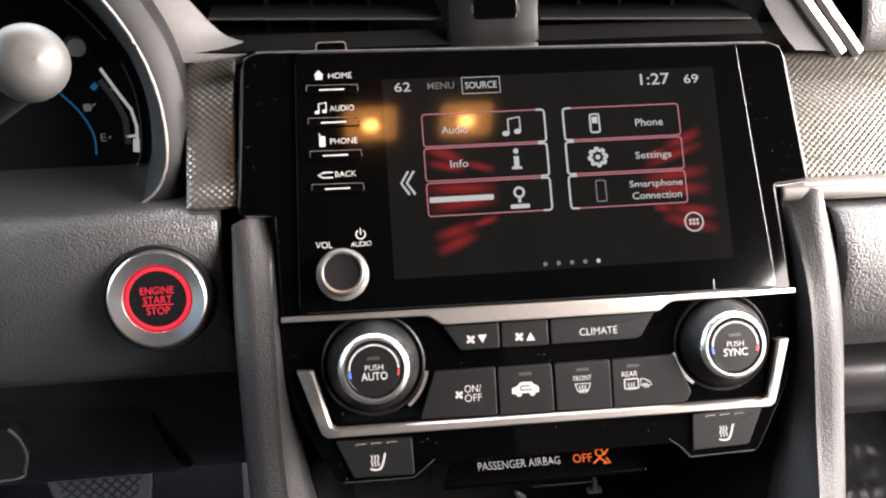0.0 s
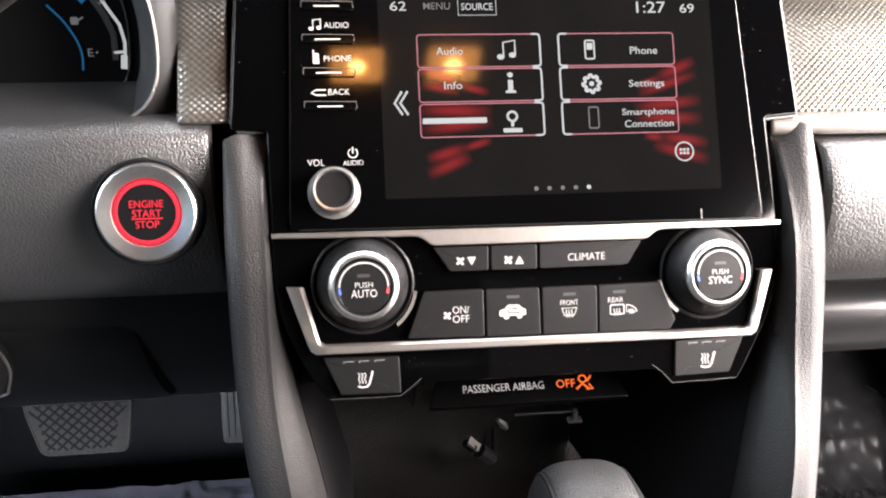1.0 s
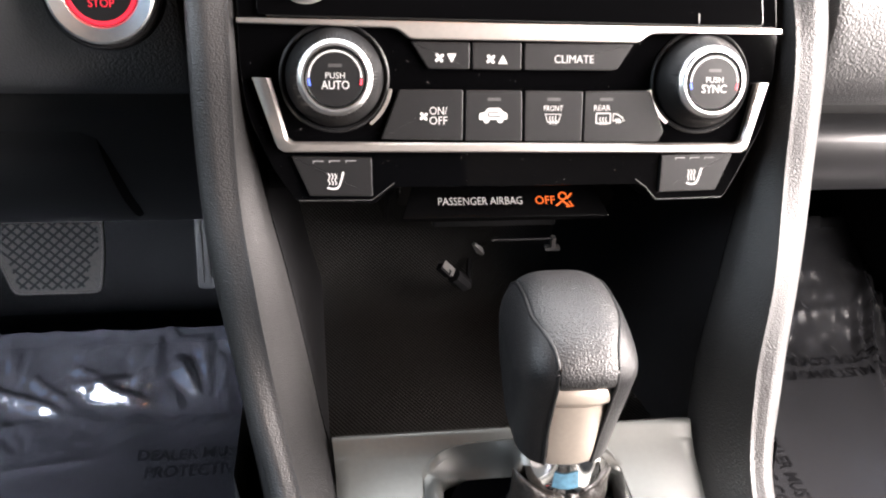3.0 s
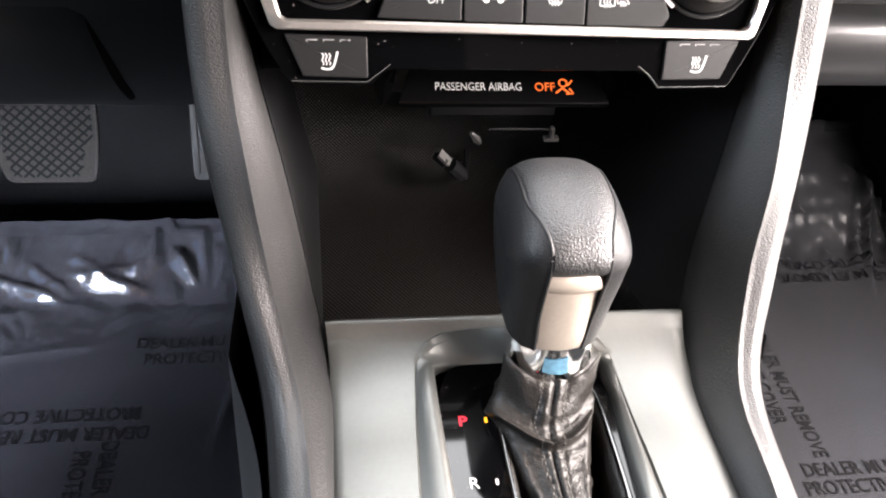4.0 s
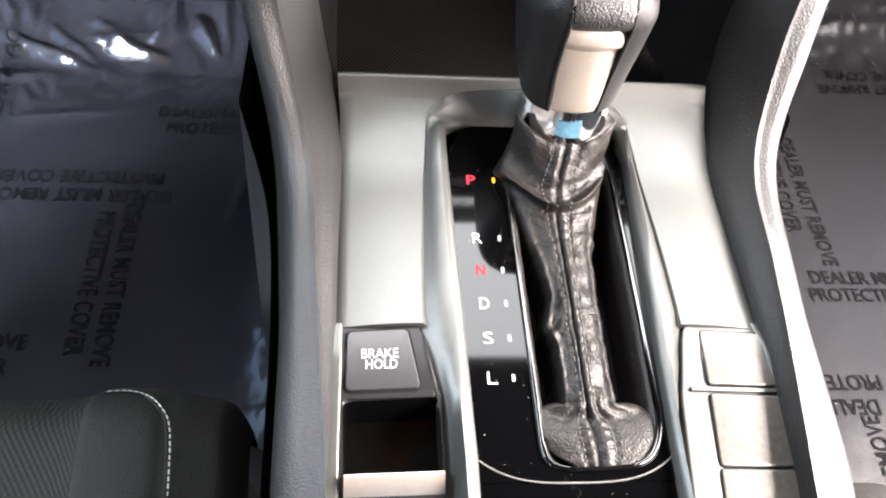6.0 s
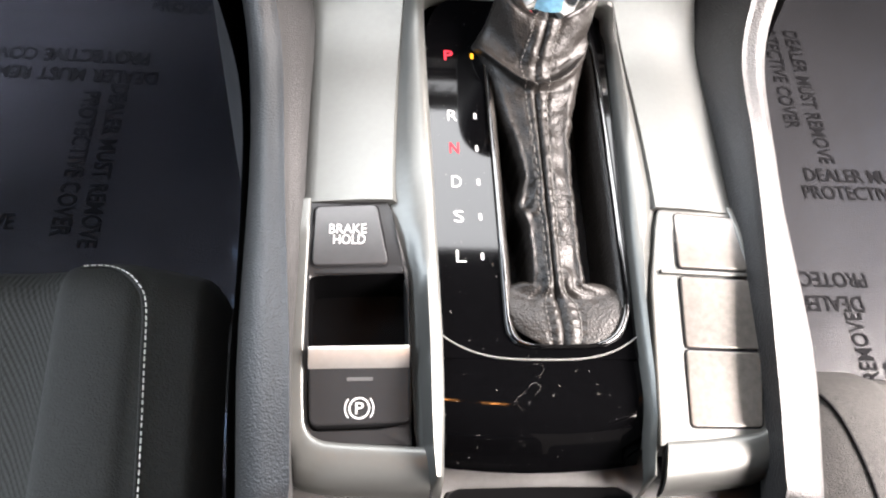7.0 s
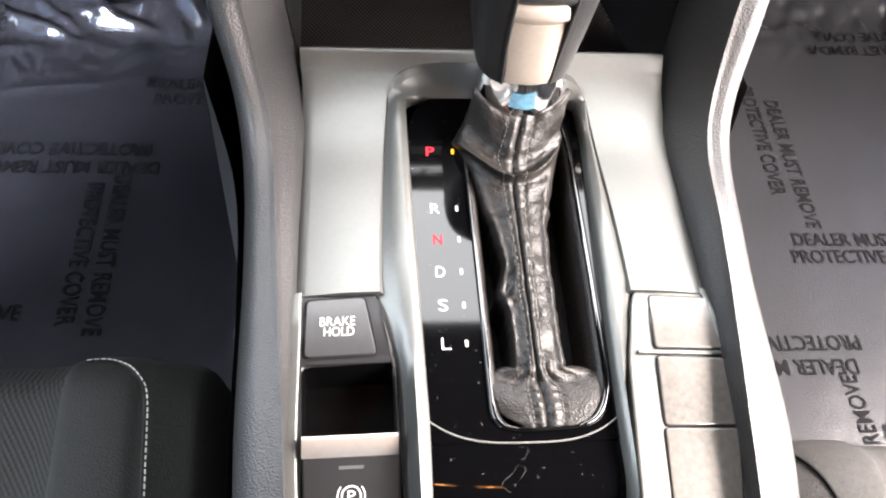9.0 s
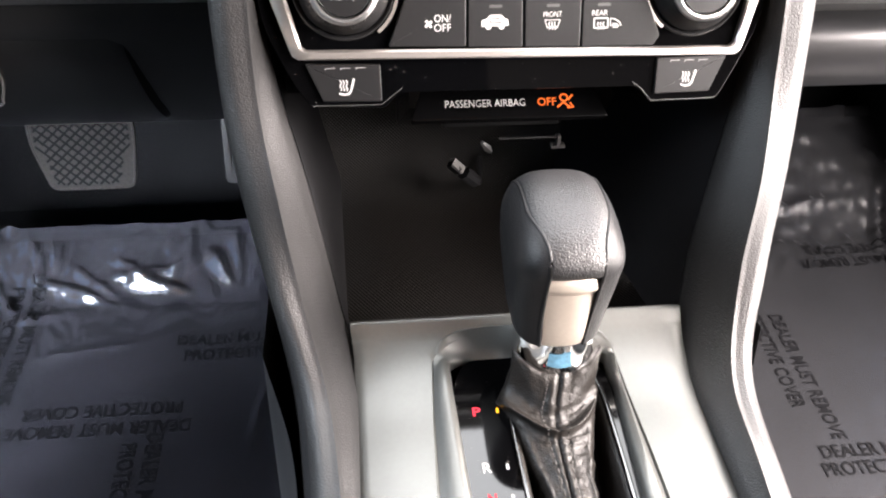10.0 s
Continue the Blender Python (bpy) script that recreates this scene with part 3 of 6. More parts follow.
dpart("top_pad", extrude_x([(508, 742), (520, 752), (560, 762), (700, 768), (900, 752), (1100, 730), (1290, 722)], -730, 730, 1, thick=-16), SOFT, "grained soft dashboard top")
for x0, x1, y0, z0 in ((-720, -150, 545, 520), (150, 720, 560, 505), (-150, 150, 552, 540)):
    dpart("core", box(x0, x1, y0, 1250, z0, 735), DARK)

# driver's side, below the instruments
dpart("knee_pad", extrude_x(spline([(560, 644), (475, 643), (455, 640), (450, 631), (449, 615), (451, 600), (456, 580), (463, 562), (473, 549), (492, 542), (560, 545)], 4), -640, -147, 6, edge=5), SOFT, "grained soft black panel round the start button")
dpart("lower_panel", extrude_x(spline([(500, 552), (497, 530), (520, 492), (556, 446), (592, 410), (606, 402), (622, 408), (700, 440)], 4), -640, -146, 4, edge=4), MATT_BLACK, "plain black lower knee panel")
dpart("knee_cover", extrude_x(spline([(505, 522), (511, 496), (542, 450), (576, 418), (590, 420)], 6), -640, -205, 8, edge=10), MATT_BLACK, "smooth black cover below the steering column")

# passenger's side
dpart("pad", extrude_x(spline([(500, 628), (452, 629), (438, 624), (429, 610), (426, 590), (430, 570), (440, 557), (452, 551), (500, 549)], 5), 146, 640, 4, edge=7), SOFT, "padded grained panel in front of the passenger")
dpart("recess", extrude_x([(452, 551), (474, 548), (477, 531), (464, 532)], 146, 640), MATT_BLACK)
dpart("glove_lid", extrude_x(spline([(480, 535), (464, 532), (457, 523), (461, 508), (471, 494), (492, 478), (560, 446), (640, 430)], 5), 152, 640, 3, edge=6), GLOVE, "smooth satin black glove box lid")
dpart("chrome_line", extrude_x(spline([(470, 640), (453, 640), (449, 637), (449, 632), (456, 630)], 4), 121, 640, 2, edge=2), SILVER, "bright silver strip along the dashboard")

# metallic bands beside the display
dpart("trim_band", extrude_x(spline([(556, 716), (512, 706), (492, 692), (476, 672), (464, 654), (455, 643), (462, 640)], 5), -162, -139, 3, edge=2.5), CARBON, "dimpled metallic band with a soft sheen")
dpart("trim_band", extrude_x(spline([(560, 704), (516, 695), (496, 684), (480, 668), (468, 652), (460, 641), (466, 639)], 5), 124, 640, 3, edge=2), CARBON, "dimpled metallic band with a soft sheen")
dpart("gap_cover", box(-148, -136, 520, 560, 560, 702), DARK)
dpart("gap_cover", box(122, 148, 520, 560, 545, 690), DARK)

# vents above the display
def tilted(bm):
    return moved(bm, lambda x, y, z: (x, y, z - 0.03 * (x + 13)))


dpart("vent_surround", join(extrude_x([(560, 700), (505, 702), (500, 706), (512, 712)], -205, 128, 1), extrude_x([(512, 742), (503, 748), (520, 752)], -205, 205)), DARK, "black frame of the middle air vents")
for x0, x1 in ((-150, -37), (13, 124)):
    for i in range(3):
        z = 703 + i * 13
        dpart("vent_slat", tilted(extrude_x(spline([(560, z + 7), (520, z + 1.5), (511, z), (510, z + 2), (520, z + 4), (560, z + 9)], 2), x0, x1)), DARK, "thin black vent slat")
    dpart("vent_line", tilted(extrude_x([(508, 716.0), (507, 716.5), (508, 717.1)], x0, x1)), SILVER, "thin bright line on a slat")
    for u in (0.22, 0.42, 0.68):
        dpart("vent_fin", box(x0 + (x1 - x0) * u, x0 + (x1 - x0) * u + 2, 530, 556, 702, 742), DARK)
cheek_l = spline([(-212, 515, 762), (-196, 508, 742), (-184, 503, 724), (-177, 500, 711), (-170, 499, 702.5), (-158, 500, 701.5)], 5)
cheek_r = spline([(-178, 517, 756), (-164, 512, 737), (-152, 509, 722), (-142, 508, 712.5), (-128, 507, 708.5), (-112, 507, 707)], 5)
dpart("vent_cheek", loft([[tuple(a.lerp(b, k / 8) + Vector((0, -2.2 * math.sin(math.pi * k / 8), 0))) for k in range(9)] for a, b in zip(cheek_l, cheek_r)] + [[tuple(a.lerp(b, k / 8) + Vector((0, 8, -5))) for k in range(9)] for a, b in zip(cheek_l[-1:], cheek_r[-1:])]), CHEEK_GREY, "satin silver-grey cheek beside the vents")
hub = dpart("vent_hub", extrude_x(spline([(560, 700), (506, 702), (500, 706), (502, 722), (506, 745), (530, 752)], 4), -35, 11, 3, edge=3), SATIN_BLACK, "black block between the vents")
part("hazard_button", moved(prism(rect(-22, 717, 0, 742, 3), 0, 3, 0.8), lambda x, y, z: (x, 503.5 + (y - 717) * 0.12 - z, y)), PIANO_CLEAN, hub, "black push button with rounded corners", flat=True)
part("button_rim", moved(frame_ring(rect(-23, 716, 1, 743, 3.4), rect(-22, 717, 0, 742, 3), 0, 2), lambda x, y, z: (x, 503.3 + (y - 717) * 0.12 - z, y)), BUTTON_GREY, hub, flat=True)
end_l = spline([(116, 516, 752), (130, 511, 723), (141, 508, 706), (149, 505, 696)], 5)
end_r = spline([(142, 516, 748), (152, 512, 723), (164, 510, 706), (173, 508, 694)], 5)
dpart("vent_end", loft([[tuple(a.lerp(b, k / 6)) for k in range(7)] for a, b in zip(end_l, end_r)]), MATT_BLACK, "dark grey panel at the end of the vents")
# silver blade and pad at the passenger's end of the vents
for dx, m_ in ((0, LIP), (9.6, LIP), (4.8, DARK)):
    dpart("vent_blade", tube(spline([(137 + dx, 514, 744), (152 + dx, 511, 721), (166 + dx, 509, 704), (175 + dx, 508, 693)], 5), 4.4 if m_ is LIP else 3.0, 8), m_, "silver blade beside the vent" if m_ is LIP else "")
dpart("upper_pad", extrude_x(spline([(520, 690), (508, 694), (504, 706), (512, 730), (530, 750)], 4), 186, 640, 3, edge=4), SOFT, "grained pad above the metallic band")

# driver's instruments
cluster = thing("instrument_cluster", Matrix.Translation((-330, 500, 640)), "dark instrument display in a satin grey bezel under a black hood", "instruments")
outer = rounded([(-500, 627), (-163, 626), (-160, 706), (-194, 764), (-470, 764)], [44, 24, 24, 30, 44], 8)
crest = rounded([(-490, 640), (-171, 638), (-168, 700), (-202, 754), (-460, 754)], [40, 34, 30, 30, 40], 8)
deep = rounded([(-480, 633), (-194, 631), (-189, 692), (-228, 744), (-450, 744)], [30, 24, 34, 30, 30], 8)


def clus(p, y, lean_=0.08):
    return [(a, y + (b - 640) * lean_, b) for a, b in resample(p, 240)]


def between(p, q, f):
    return [(a[0] + (b[0] - a[0]) * f, a[1] + (b[1] - a[1]) * f) for a, b in zip(resample(p, 240), resample(q, 240))]


part("hood", loft([clus(outer, 506), clus(outer, 476), clus(between(outer, crest, 0.4), 471), clus(between(outer, crest, 0.94), 469)], closed=True), MATT_BLACK, cluster, "black hood round the instruments", flat=True)
part("bezel", loft([clus(between(outer, crest, 0.96), 468.6)] + [clus(between(crest, deep, f), 468.8 + (y_ - 468.8)) for f, y_ in ((0.06, 469), (0.3, 480), (0.6, 502), (0.9, 528), (1.0, 538))], closed=True), CLUSTER_GREY, cluster, "satin grey sloping bezel", flat=True)
ring_ = clus(crest, 468.2)
part("crest_line", tube(ring_ + ring_[:2], 0.75, 8), SILVER, cluster, "thin bright line along the crest", flat=True)
part("glass", moved(prism(rect(-486, 622, -174, 756, 14), 0, 3), lambda x, y, z: (x, 538 + (y - 640) * 0.05 - z, y)), DARK, cluster, "dark glossy instrument glass", flat=True)
ring_ = [(a, 534.2 + (b - 640) * 0.05, b) for a, b in resample(between(deep, [(-330 + (a + 330) * 0.97, 690 + (b - 690) * 0.95) for a, b in deep], 1.0), 120)]
part("glass_edge", tube(ring_ + ring_[:2], 0.45, 6), BUTTON_GREY, cluster, "thin pale edge of the glass", flat=True)


def on_glass(bm):
    return moved(bm, lambda x, y, z: (x, 538 + (y - 640) * 0.05 - z, y))


def gauge(name, pts, width, m_, label=""):
    part(name, on_glass(stroke(pts, width, 3.2, 3.8)), m_, cluster, label, flat=True)


gauge("gauge_arc", [(-212, 695), (-204.6, 681.6), (-199.4, 673), (-197.8, 664), (-198.6, 656)], 1.5, LIT_WHITE, "pale lit fuel gauge bar")
gauge("gauge_foot", [(-198.9, 657.5), (-199.8, 650.5)], 3.2, LIT_WHITE, "broad pale end of the gauge")
gauge("gauge_tick", [(-204, 659), (-199, 659.2)], 1.3, LIT_WHITE)
gauge("gauge_tick", [(-209.4, 682.4), (-206, 685.4)], 1.2, LIT_DIM)
gauge("gauge_shade", [(-213, 689), (-206.5, 678), (-203, 668), (-203.5, 655)], 3.0, CLUSTER_GREY, "dim grey inner band")
gauge("gauge_line", spline([(-234, 683), (-227, 675), (-222, 666), (-220, 658), (-220.6, 650)], 4), 0.8, LIT_BLUE, "thin blue lit arc")
gauge("gauge_mark", [(-217.6, 684.6), (-215, 687)], 2.8, LIT_BLUE, "small blue lit mark")
part("gauge_letter", on_glass(join(words("E", -215.6, 659, 4.0, 2.8, 3.2), prism(oval(-212.4, 659, 0.6, n=10), 3.2, 3.6))), LIT_DIM, cluster, "dim letter E", flat=True)
part("fuel_symbol", on_glass(join(prism(rect(-223.4, 673.2, -219.6, 677, 0.8), 3.2, 3.7), stroke([(-219.4, 675.4), (-217, 677)], 0.9, 3.2, 3.7))), LIT_DIM, cluster, "dim fuel pump mark", flat=True)
knob_ = part("trip_knob", tube([(-222, 530, 717), (-211, 497, 712)], 1.3, 8), SATIN_BLACK, cluster, "thin stem of the reset knob", flat=True)
part("knob_end", tube([(-212, 500, 712.3), (-208.5, 492, 711.4)], 4.3, 12), MATT_BLACK, knob_, "ridged black knob end", flat=True)

stalk = thing("wiper_stalk", Matrix.Translation((-230, 380, 690)), "wiper stalk with a satin grey rounded end", "stalk")
part("arm", tube(spline([(-340, 490, 640), (-262, 428, 678), (-195, 384, 718)], 5), 9.5, 16), MATT_BLACK, stalk, "black stalk arm", flat=True)
end_rows = []
d = Vector((0.52, -0.80, 0.22)).normalized()
a = d.cross(Vector((0, 0, 1))).normalized()
b = d.cross(a)
for k in range(13):
    t = k / 12
    r = 13.0 * (1 - t ** 2.6) ** (1 / 2.2) if t < 1 else 0.05
    c = Vector((-191, 379, 721)) + d * 13 * t
    end_rows.append([tuple(c + (a * math.cos(q) + b * math.sin(q)) * r) for q in [2 * math.pi * i / 32 for i in range(32)]])
part("end_cap", loft(end_rows, closed=True, caps=True), STALK_GREY, stalk, "satin grey rounded cap", flat=True)

tilt = thing("column_lever", Matrix.Translation((-290, 502, 490)), "dark lever with a pale rim under the steering column", "lever")
part("paddle", moved(prism(rounded([(-340, 475), (-281, 475), (-274, 491), (-279, 508), (-340, 510)], [2, 5, 8, 5, 2], 5), 0, 8, 1.5), lambda x, y, z: (x, 506 - z, y)), MATT_BLACK, tilt, flat=True)
part("rim", tube(spline([(-330, 498.5, 475.5), (-284, 498.5, 475.5), (-277, 498.5, 482), (-274.6, 498.5, 492), (-277, 498.5, 502), (-281, 498.5, 508)], 5), 0.9, 6), BUTTON_GREY, tilt, "thin pale rim", flat=True)

# start button
start = thing("start_button", lean(-176.6, 442, 605.0, 16), "round start button with a red lit ring and metal bezel", "button")
part("bezel", lathe([(22.4, -6), (22.4, 2.2), (21.9, 3.4), (21.0, 3.9), (15.6, 2.6), (14.9, 1.6), (14.7, 0.2)], n=64), BRUSHED, start, "broad brushed metal bezel")
part("outer_ring", lathe([(25, -8), (24.6, 0.2), (23.8, 1.2), (22.5, 1.2)], n=64), SATIN_BLACK, start)
part("cap", lathe([(14.8, -2), (14.8, 1.2), (14, 1.9), (8, 2.2), (0, 2.3)], n=56), SATIN_BLACK, start, "glossy black push cap")
part("lit_ring", lathe([(14.7, 0.9), (14.5, 2.2), (13.9, 2.5), (12.9, 2.4), (12.7, 1.8)], n=64), LIT_RED, start, "red lit ring")
for body, v, wd in (("ENGINE", 3.9, 14.8), ("START", -0.4, 12.6), ("STOP", -5.4, 10.4)):
    part("lettering", words(body, 0, v, 3.3, wd, 2.3, 0.25), LIT_RED, start, "red lit word " + body)
part("divider", prism(rect(-6.8, -3.0, 6.8, -2.5), 2.3, 2.5), LIT_RED, start)

# ---------------------------------------------------------------- display
display = thing("display_unit", lean(0, 423.5, 597, 28), "gloss black display with touch keys and a lit menu", "display")
shape = rounded([(-121, 0), (119, 0), (117, 50.5), (134, 52), (129, 122), (-133, 126.5), (-138, 50), (-122, 49)], [0, 0, 1, 2, 9, 9, 2, 1], 6)
part("housing", prism(shape, -45, -2.0, 1.2, 3), PIANO, display, "gloss black housing with rounded top corners")
part("edge_strip", frame_ring(rounded([(-121.6, 49), (-138.6, 49.4), (-133.6, 127.2), (129.6, 122.8), (134.8, 51.4), (118, 49.8)], [0, 2, 9, 9, 2, 0], 8), rounded([(-120.6, 51), (-137.2, 51), (-132.2, 125.9), (128.4, 121.4), (133.2, 53), (117, 51)], [0, 2, 8, 8, 2, 0], 8), -6, -3.0, 96, 0.4), BUTTON_GREY, display, "thin satin edge round the top")
glass_pts = rounded([(-112.5, 4), (110.5, 2), (104, 120.5), (-108.5, 124)], 2.0, 3)
part("front_glass", prism(glass_pts, -2.1, 0.0, 0.2), GLASS_BLACK, display, "flat glossy front glass with dust")
part("glass_edge", frame_ring([(a * 1.0045, (b - 62) * 1.009 + 62) for a, b in glass_pts], glass_pts, -2.0, -0.4, 96, 0.3), SATIN_BLACK, display)
screen = part("screen", prism(rect(-69.5, 16.5, 91, 110), -0.02, 0.06), material("screen_glass", (0.0012, 0.0011, 0.0011), 0.065, vary=0.3, ior=1.5, scale=30, leak=0.006), display, "dark lit screen with a menu")


def ui(name, bm, m_, label=""):
    part(name, bm, m_, screen, label, smooth=False)


W0, W1 = 0.06, 0.16
# glowing red wedges behind the menu
STREAKS = [(-19, 64.6, -34, 68.6, 2.2), (-33, 69.2, -52, 77, 3.2), (-33, 65.4, -51, 69.4, 2.6), (-18, 56, -53, 57.2, 3.4), (-18, 51.4, -52, 48, 3.6), (-19, 42.6, -33, 38.6, 2.2), (-31, 39.4, -50, 34, 3.2), (-29, 35.4, -50, 27, 3.4),
           (52, 66.4, 64, 70.4, 2.2), (62, 70.6, 82, 79, 3.2), (52, 62.6, 82, 72.4, 2.6), (50, 56.4, 84, 59.6, 3.4), (50, 51.6, 84, 50.6, 3.6), (54, 43, 64, 41.4, 2.2), (62, 42.4, 86, 38.6, 3.2), (58, 38.6, 86, 30.6, 3.4)]
for k, (ua_, va_, ub_, vb_, thick) in enumerate(STREAKS):
    ui("red_streak", streak([(ua_, va_), ((ua_ + ub_) / 2, (va_ + vb_) / 2), (ub_, vb_)], thick * 2.6, W0 + 0.01 + 0.003 * k), LIT_STREAK, "dim red streak")
boxes = [(u0, v) for u0 in (-52, 15) for v in (77, 60.7, 44.3)]
for u0, v in boxes:
    u1 = u0 + 58 if u0 < 0 else u0 + 56.5
    pts = rounded([(u0, v), (u1, v), (u1, v + 15.4), (u0, v + 15.4)], 1.6, 3)
    ui("menu_frame", stroke(pts, 0.55, W1, W1 + 0.05, closed=True), LIT_ROSE, "rose lit menu frame")
    e = u0 if u0 > 0 else u1
    ui("menu_edge", stroke(rounded([(e - (4 if u0 < 0 else -4), v + 15.4), (e, v + 15.4), (e, v), (e - (4 if u0 < 0 else -4), v)], [0, 1.6, 1.6, 0], 3), 0.9, W1 + 0.02, W1 + 0.08), LIT_WHITE, "bright end of a menu frame")
for body, u, v, h, wd, m_ in (("Audio", -37, 84.6, 3.6, 12.5, LIT_WHITE), ("Info", -36, 68.4, 3.6, 8.4, LIT_WHITE), ("Phone", 56.5, 84, 3.6, 13.5, LIT_WHITE), ("Settings", 57, 67.6, 4.3, 17.5, LIT_WHITE),
                              ("Smartphone", 57, 53.9, 4.0, 26, LIT_WHITE), ("Connection", 57, 48.7, 3.4, 24, LIT_WHITE), ("1:27", 61.5, 105, 5.6, 14.5, LIT_WHITE), ("62", -60, 106, 4.4, 7.6, LIT_WHITE),
                              ("69", 79.5, 104.4, 4.4, 7.2, LIT_WHITE), ("MENU", -42, 106, 3.3, 12.5, LIT_DIM), ("SOURCE", -23, 105.6, 3.3, 15, LIT_WHITE)):
    ui("menu_word", words(body, u, v, h, wd, W1, 0.06, 0.004), m_, "lit word " + body)
ui("source_frame", stroke(rect(-32, 101.6, -14, 109.4), 0.4, W1, W1 + 0.05, closed=True), LIT_WHITE)
ui("brand_bar", prism(rect(-51, 50.6, -21, 53.2, 0.6), W1, W1 + 0.06), LIT_WHITE, "plain pale bar")
ui("brand_bar", prism(rect(-13.5, 45.8, -4.5, 47.8, 0.5), W1, W1 + 0.06), LIT_WHITE, "plain pale bar")
ui("link_symbol", join(stroke(oval(-9, 53.4, 2.2, n=20), 1.1, W1, W1 + 0.06, closed=True), prism(rect(-9.7, 48.6, -8.3, 51.4), W1, W1 + 0.06)), LIT_WHITE)
ui("note_symbol", join(prism(oval(-13, 81.6, 1.7, 1.3, 16), W1, W1 + 0.06), prism(oval(-7.4, 82.4, 1.7, 1.3, 16), W1, W1 + 0.06), stroke([(-11.6, 81.6), (-11.6, 88.4), (-6, 89.4), (-6, 82.4)], 0.8, W1, W1 + 0.06)), LIT_WHITE, "lit music note")
ui("info_symbol", join(prism(oval(-9, 73, 1.3, n=16), W1, W1 + 0.06), prism(rect(-10.2, 65.2, -7.8, 70.6), W1, W1 + 0.06), prism(rect(-11.4, 64.4, -6.6, 65.6), W1, W1 + 0.06)), LIT_WHITE, "lit letter i")
ui("phone_symbol", join(stroke(rect(27.8, 80.2, 32.2, 89, 1), 0.8, W1, W1 + 0.06, closed=True), prism(rect(28.6, 84.6, 31.4, 87.8), W1, W1 + 0.06)), LIT_WHITE, "lit phone outline")
gear_pts = []
for i in range(32):
    q = 2 * math.pi * i / 32
    gear_pts.append((30 + (4.3 if i % 4 < 2 else 3.2) * math.cos(q), 68.2 + (4.3 if i % 4 < 2 else 3.2) * math.sin(q)))
ui("gear_symbol", join(stroke(gear_pts, 1.5, W1, W1 + 0.06, closed=True), prism(oval(30, 68.2, 1.2, n=14), W1, W1 + 0.06)), LIT_WHITE, "lit gear wheel")
ui("handset_symbol", stroke(rect(27.8, 47, 32.4, 57, 0.8), 0.6, W1, W1 + 0.06, closed=True), LIT_DIM, "dim handset outline")
ui("grid_symbol", join(stroke(oval(73.5, 34.8, 4.4, n=28), 0.7, W1, W1 + 0.06, closed=True), *[prism(rect(71.2 + 1.7 * i, 33.4 + 1.7 * j, 72.4 + 1.7 * i, 34.6 + 1.7 * j), W1, W1 + 0.06) for i in range(3) for j in range(2)]), LIT_WHITE, "lit grid in a circle")
ui("arrow_symbol", join(stroke([(-60, 66), (-63.5, 60.5), (-60, 55)], 1.1, W1, W1 + 0.06), stroke([(-57.4, 66), (-60.9, 60.5), (-57.4, 55)], 1.1, W1, W1 + 0.06)), LIT_WHITE, "lit double arrow")
for k in range(5):
    ui("page_dot", prism(oval(0.5 + 6.3 * k, 19.2, 1.05, n=14), W1, W1 + 0.06), LIT_WHITE if k == 4 else LIT_DIM)

# touch keys and knob
for k, (body, wd) in enumerate((("HOME", 10.6), ("AUDIO", 11.2), ("PHONE", 12.4), ("BACK", 9.6))):
    v = 108.6 - 15.5 * k
    key = part("touch_key", prism(rounded([(-104, v - 4.4), (-81, v - 4.8), (-80.8, v - 0.6), (-104, v - 0.2)], 1.0, 3), -0.02, 1.0, 0.4), PIANO_CLEAN, display, "slim gloss black touch key")
    part("key_light", prism(rect(-98.5, v - 3.0, -87, v - 2.3), 1.0, 1.12), WHITE_PRINT, key, "thin white key mark")
    part("key_edge", stroke([(-104.4, v - 2.8), (-104.2, v - 0.1), (-81, v - 0.5), (-80.6, v - 3.2)], 0.35, -0.02, 0.7), BUTTON_GREY, key)
    part("lettering", words(body, -88.6, v + 4.2, 2.7, wd, 0.02, 0.1), WHITE_PRINT, key, "white word " + body)
    cu_, cv_ = -98.4, v + 4.6
    if k == 0:
        ic = join(prism([(cu_ - 2.4, cv_), (cu_ + 2.4, cv_), (cu_, cv_ + 2.6)], 0.02, 0.12), prism(rect(cu_ - 1.7, cv_ - 2, cu_ + 1.7, cv_), 0.02, 0.12))
    elif k == 1:
        ic = join(prism(oval(cu_ - 1.6, cv_ - 2, 1.1, 0.9, 12), 0.02, 0.12), prism(oval(cu_ + 1.8, cv_ - 1.6, 1.1, 0.9, 12), 0.02, 0.12), stroke([(cu_ - 0.8, cv_ - 2), (cu_ - 0.8, cv_ + 2), (cu_ + 2.6, cv_ + 2.5), (cu_ + 2.6, cv_ - 1.6)], 0.6, 0.02, 0.12))
    elif k == 2:
        ic = join(prism(rect(cu_ - 1.4, cv_ - 2.8, cu_ + 1.4, cv_ + 2.2, 0.5), 0.02, 0.12), prism(rect(cu_ - 1.4, cv_ + 2, cu_ - 0.7, cv_ + 3.6), 0.02, 0.12))
    else:
        ic = stroke([(cu_ + 4, cv_ - 1.8), (cu_ - 0.5, cv_ - 1.8), (cu_ - 2.6, cv_ - 0.6), (cu_ - 0.5, cv_ + 0.6), (cu_ + 4, cv_ + 0.6)], 0.7, 0.02, 0.12)
    part("symbol", ic, WHITE_PRINT, key)
part("lettering", words("VOL", -100.2, 34, 3.0, 7.6, 0.02, 0.1), WHITE_PRINT, display, "white word VOL")
part("lettering", words("AUDIO", -83.5, 33.6, 2.4, 9.2, 0.02, 0.1), WHITE_PRINT, display, "white word AUDIO")
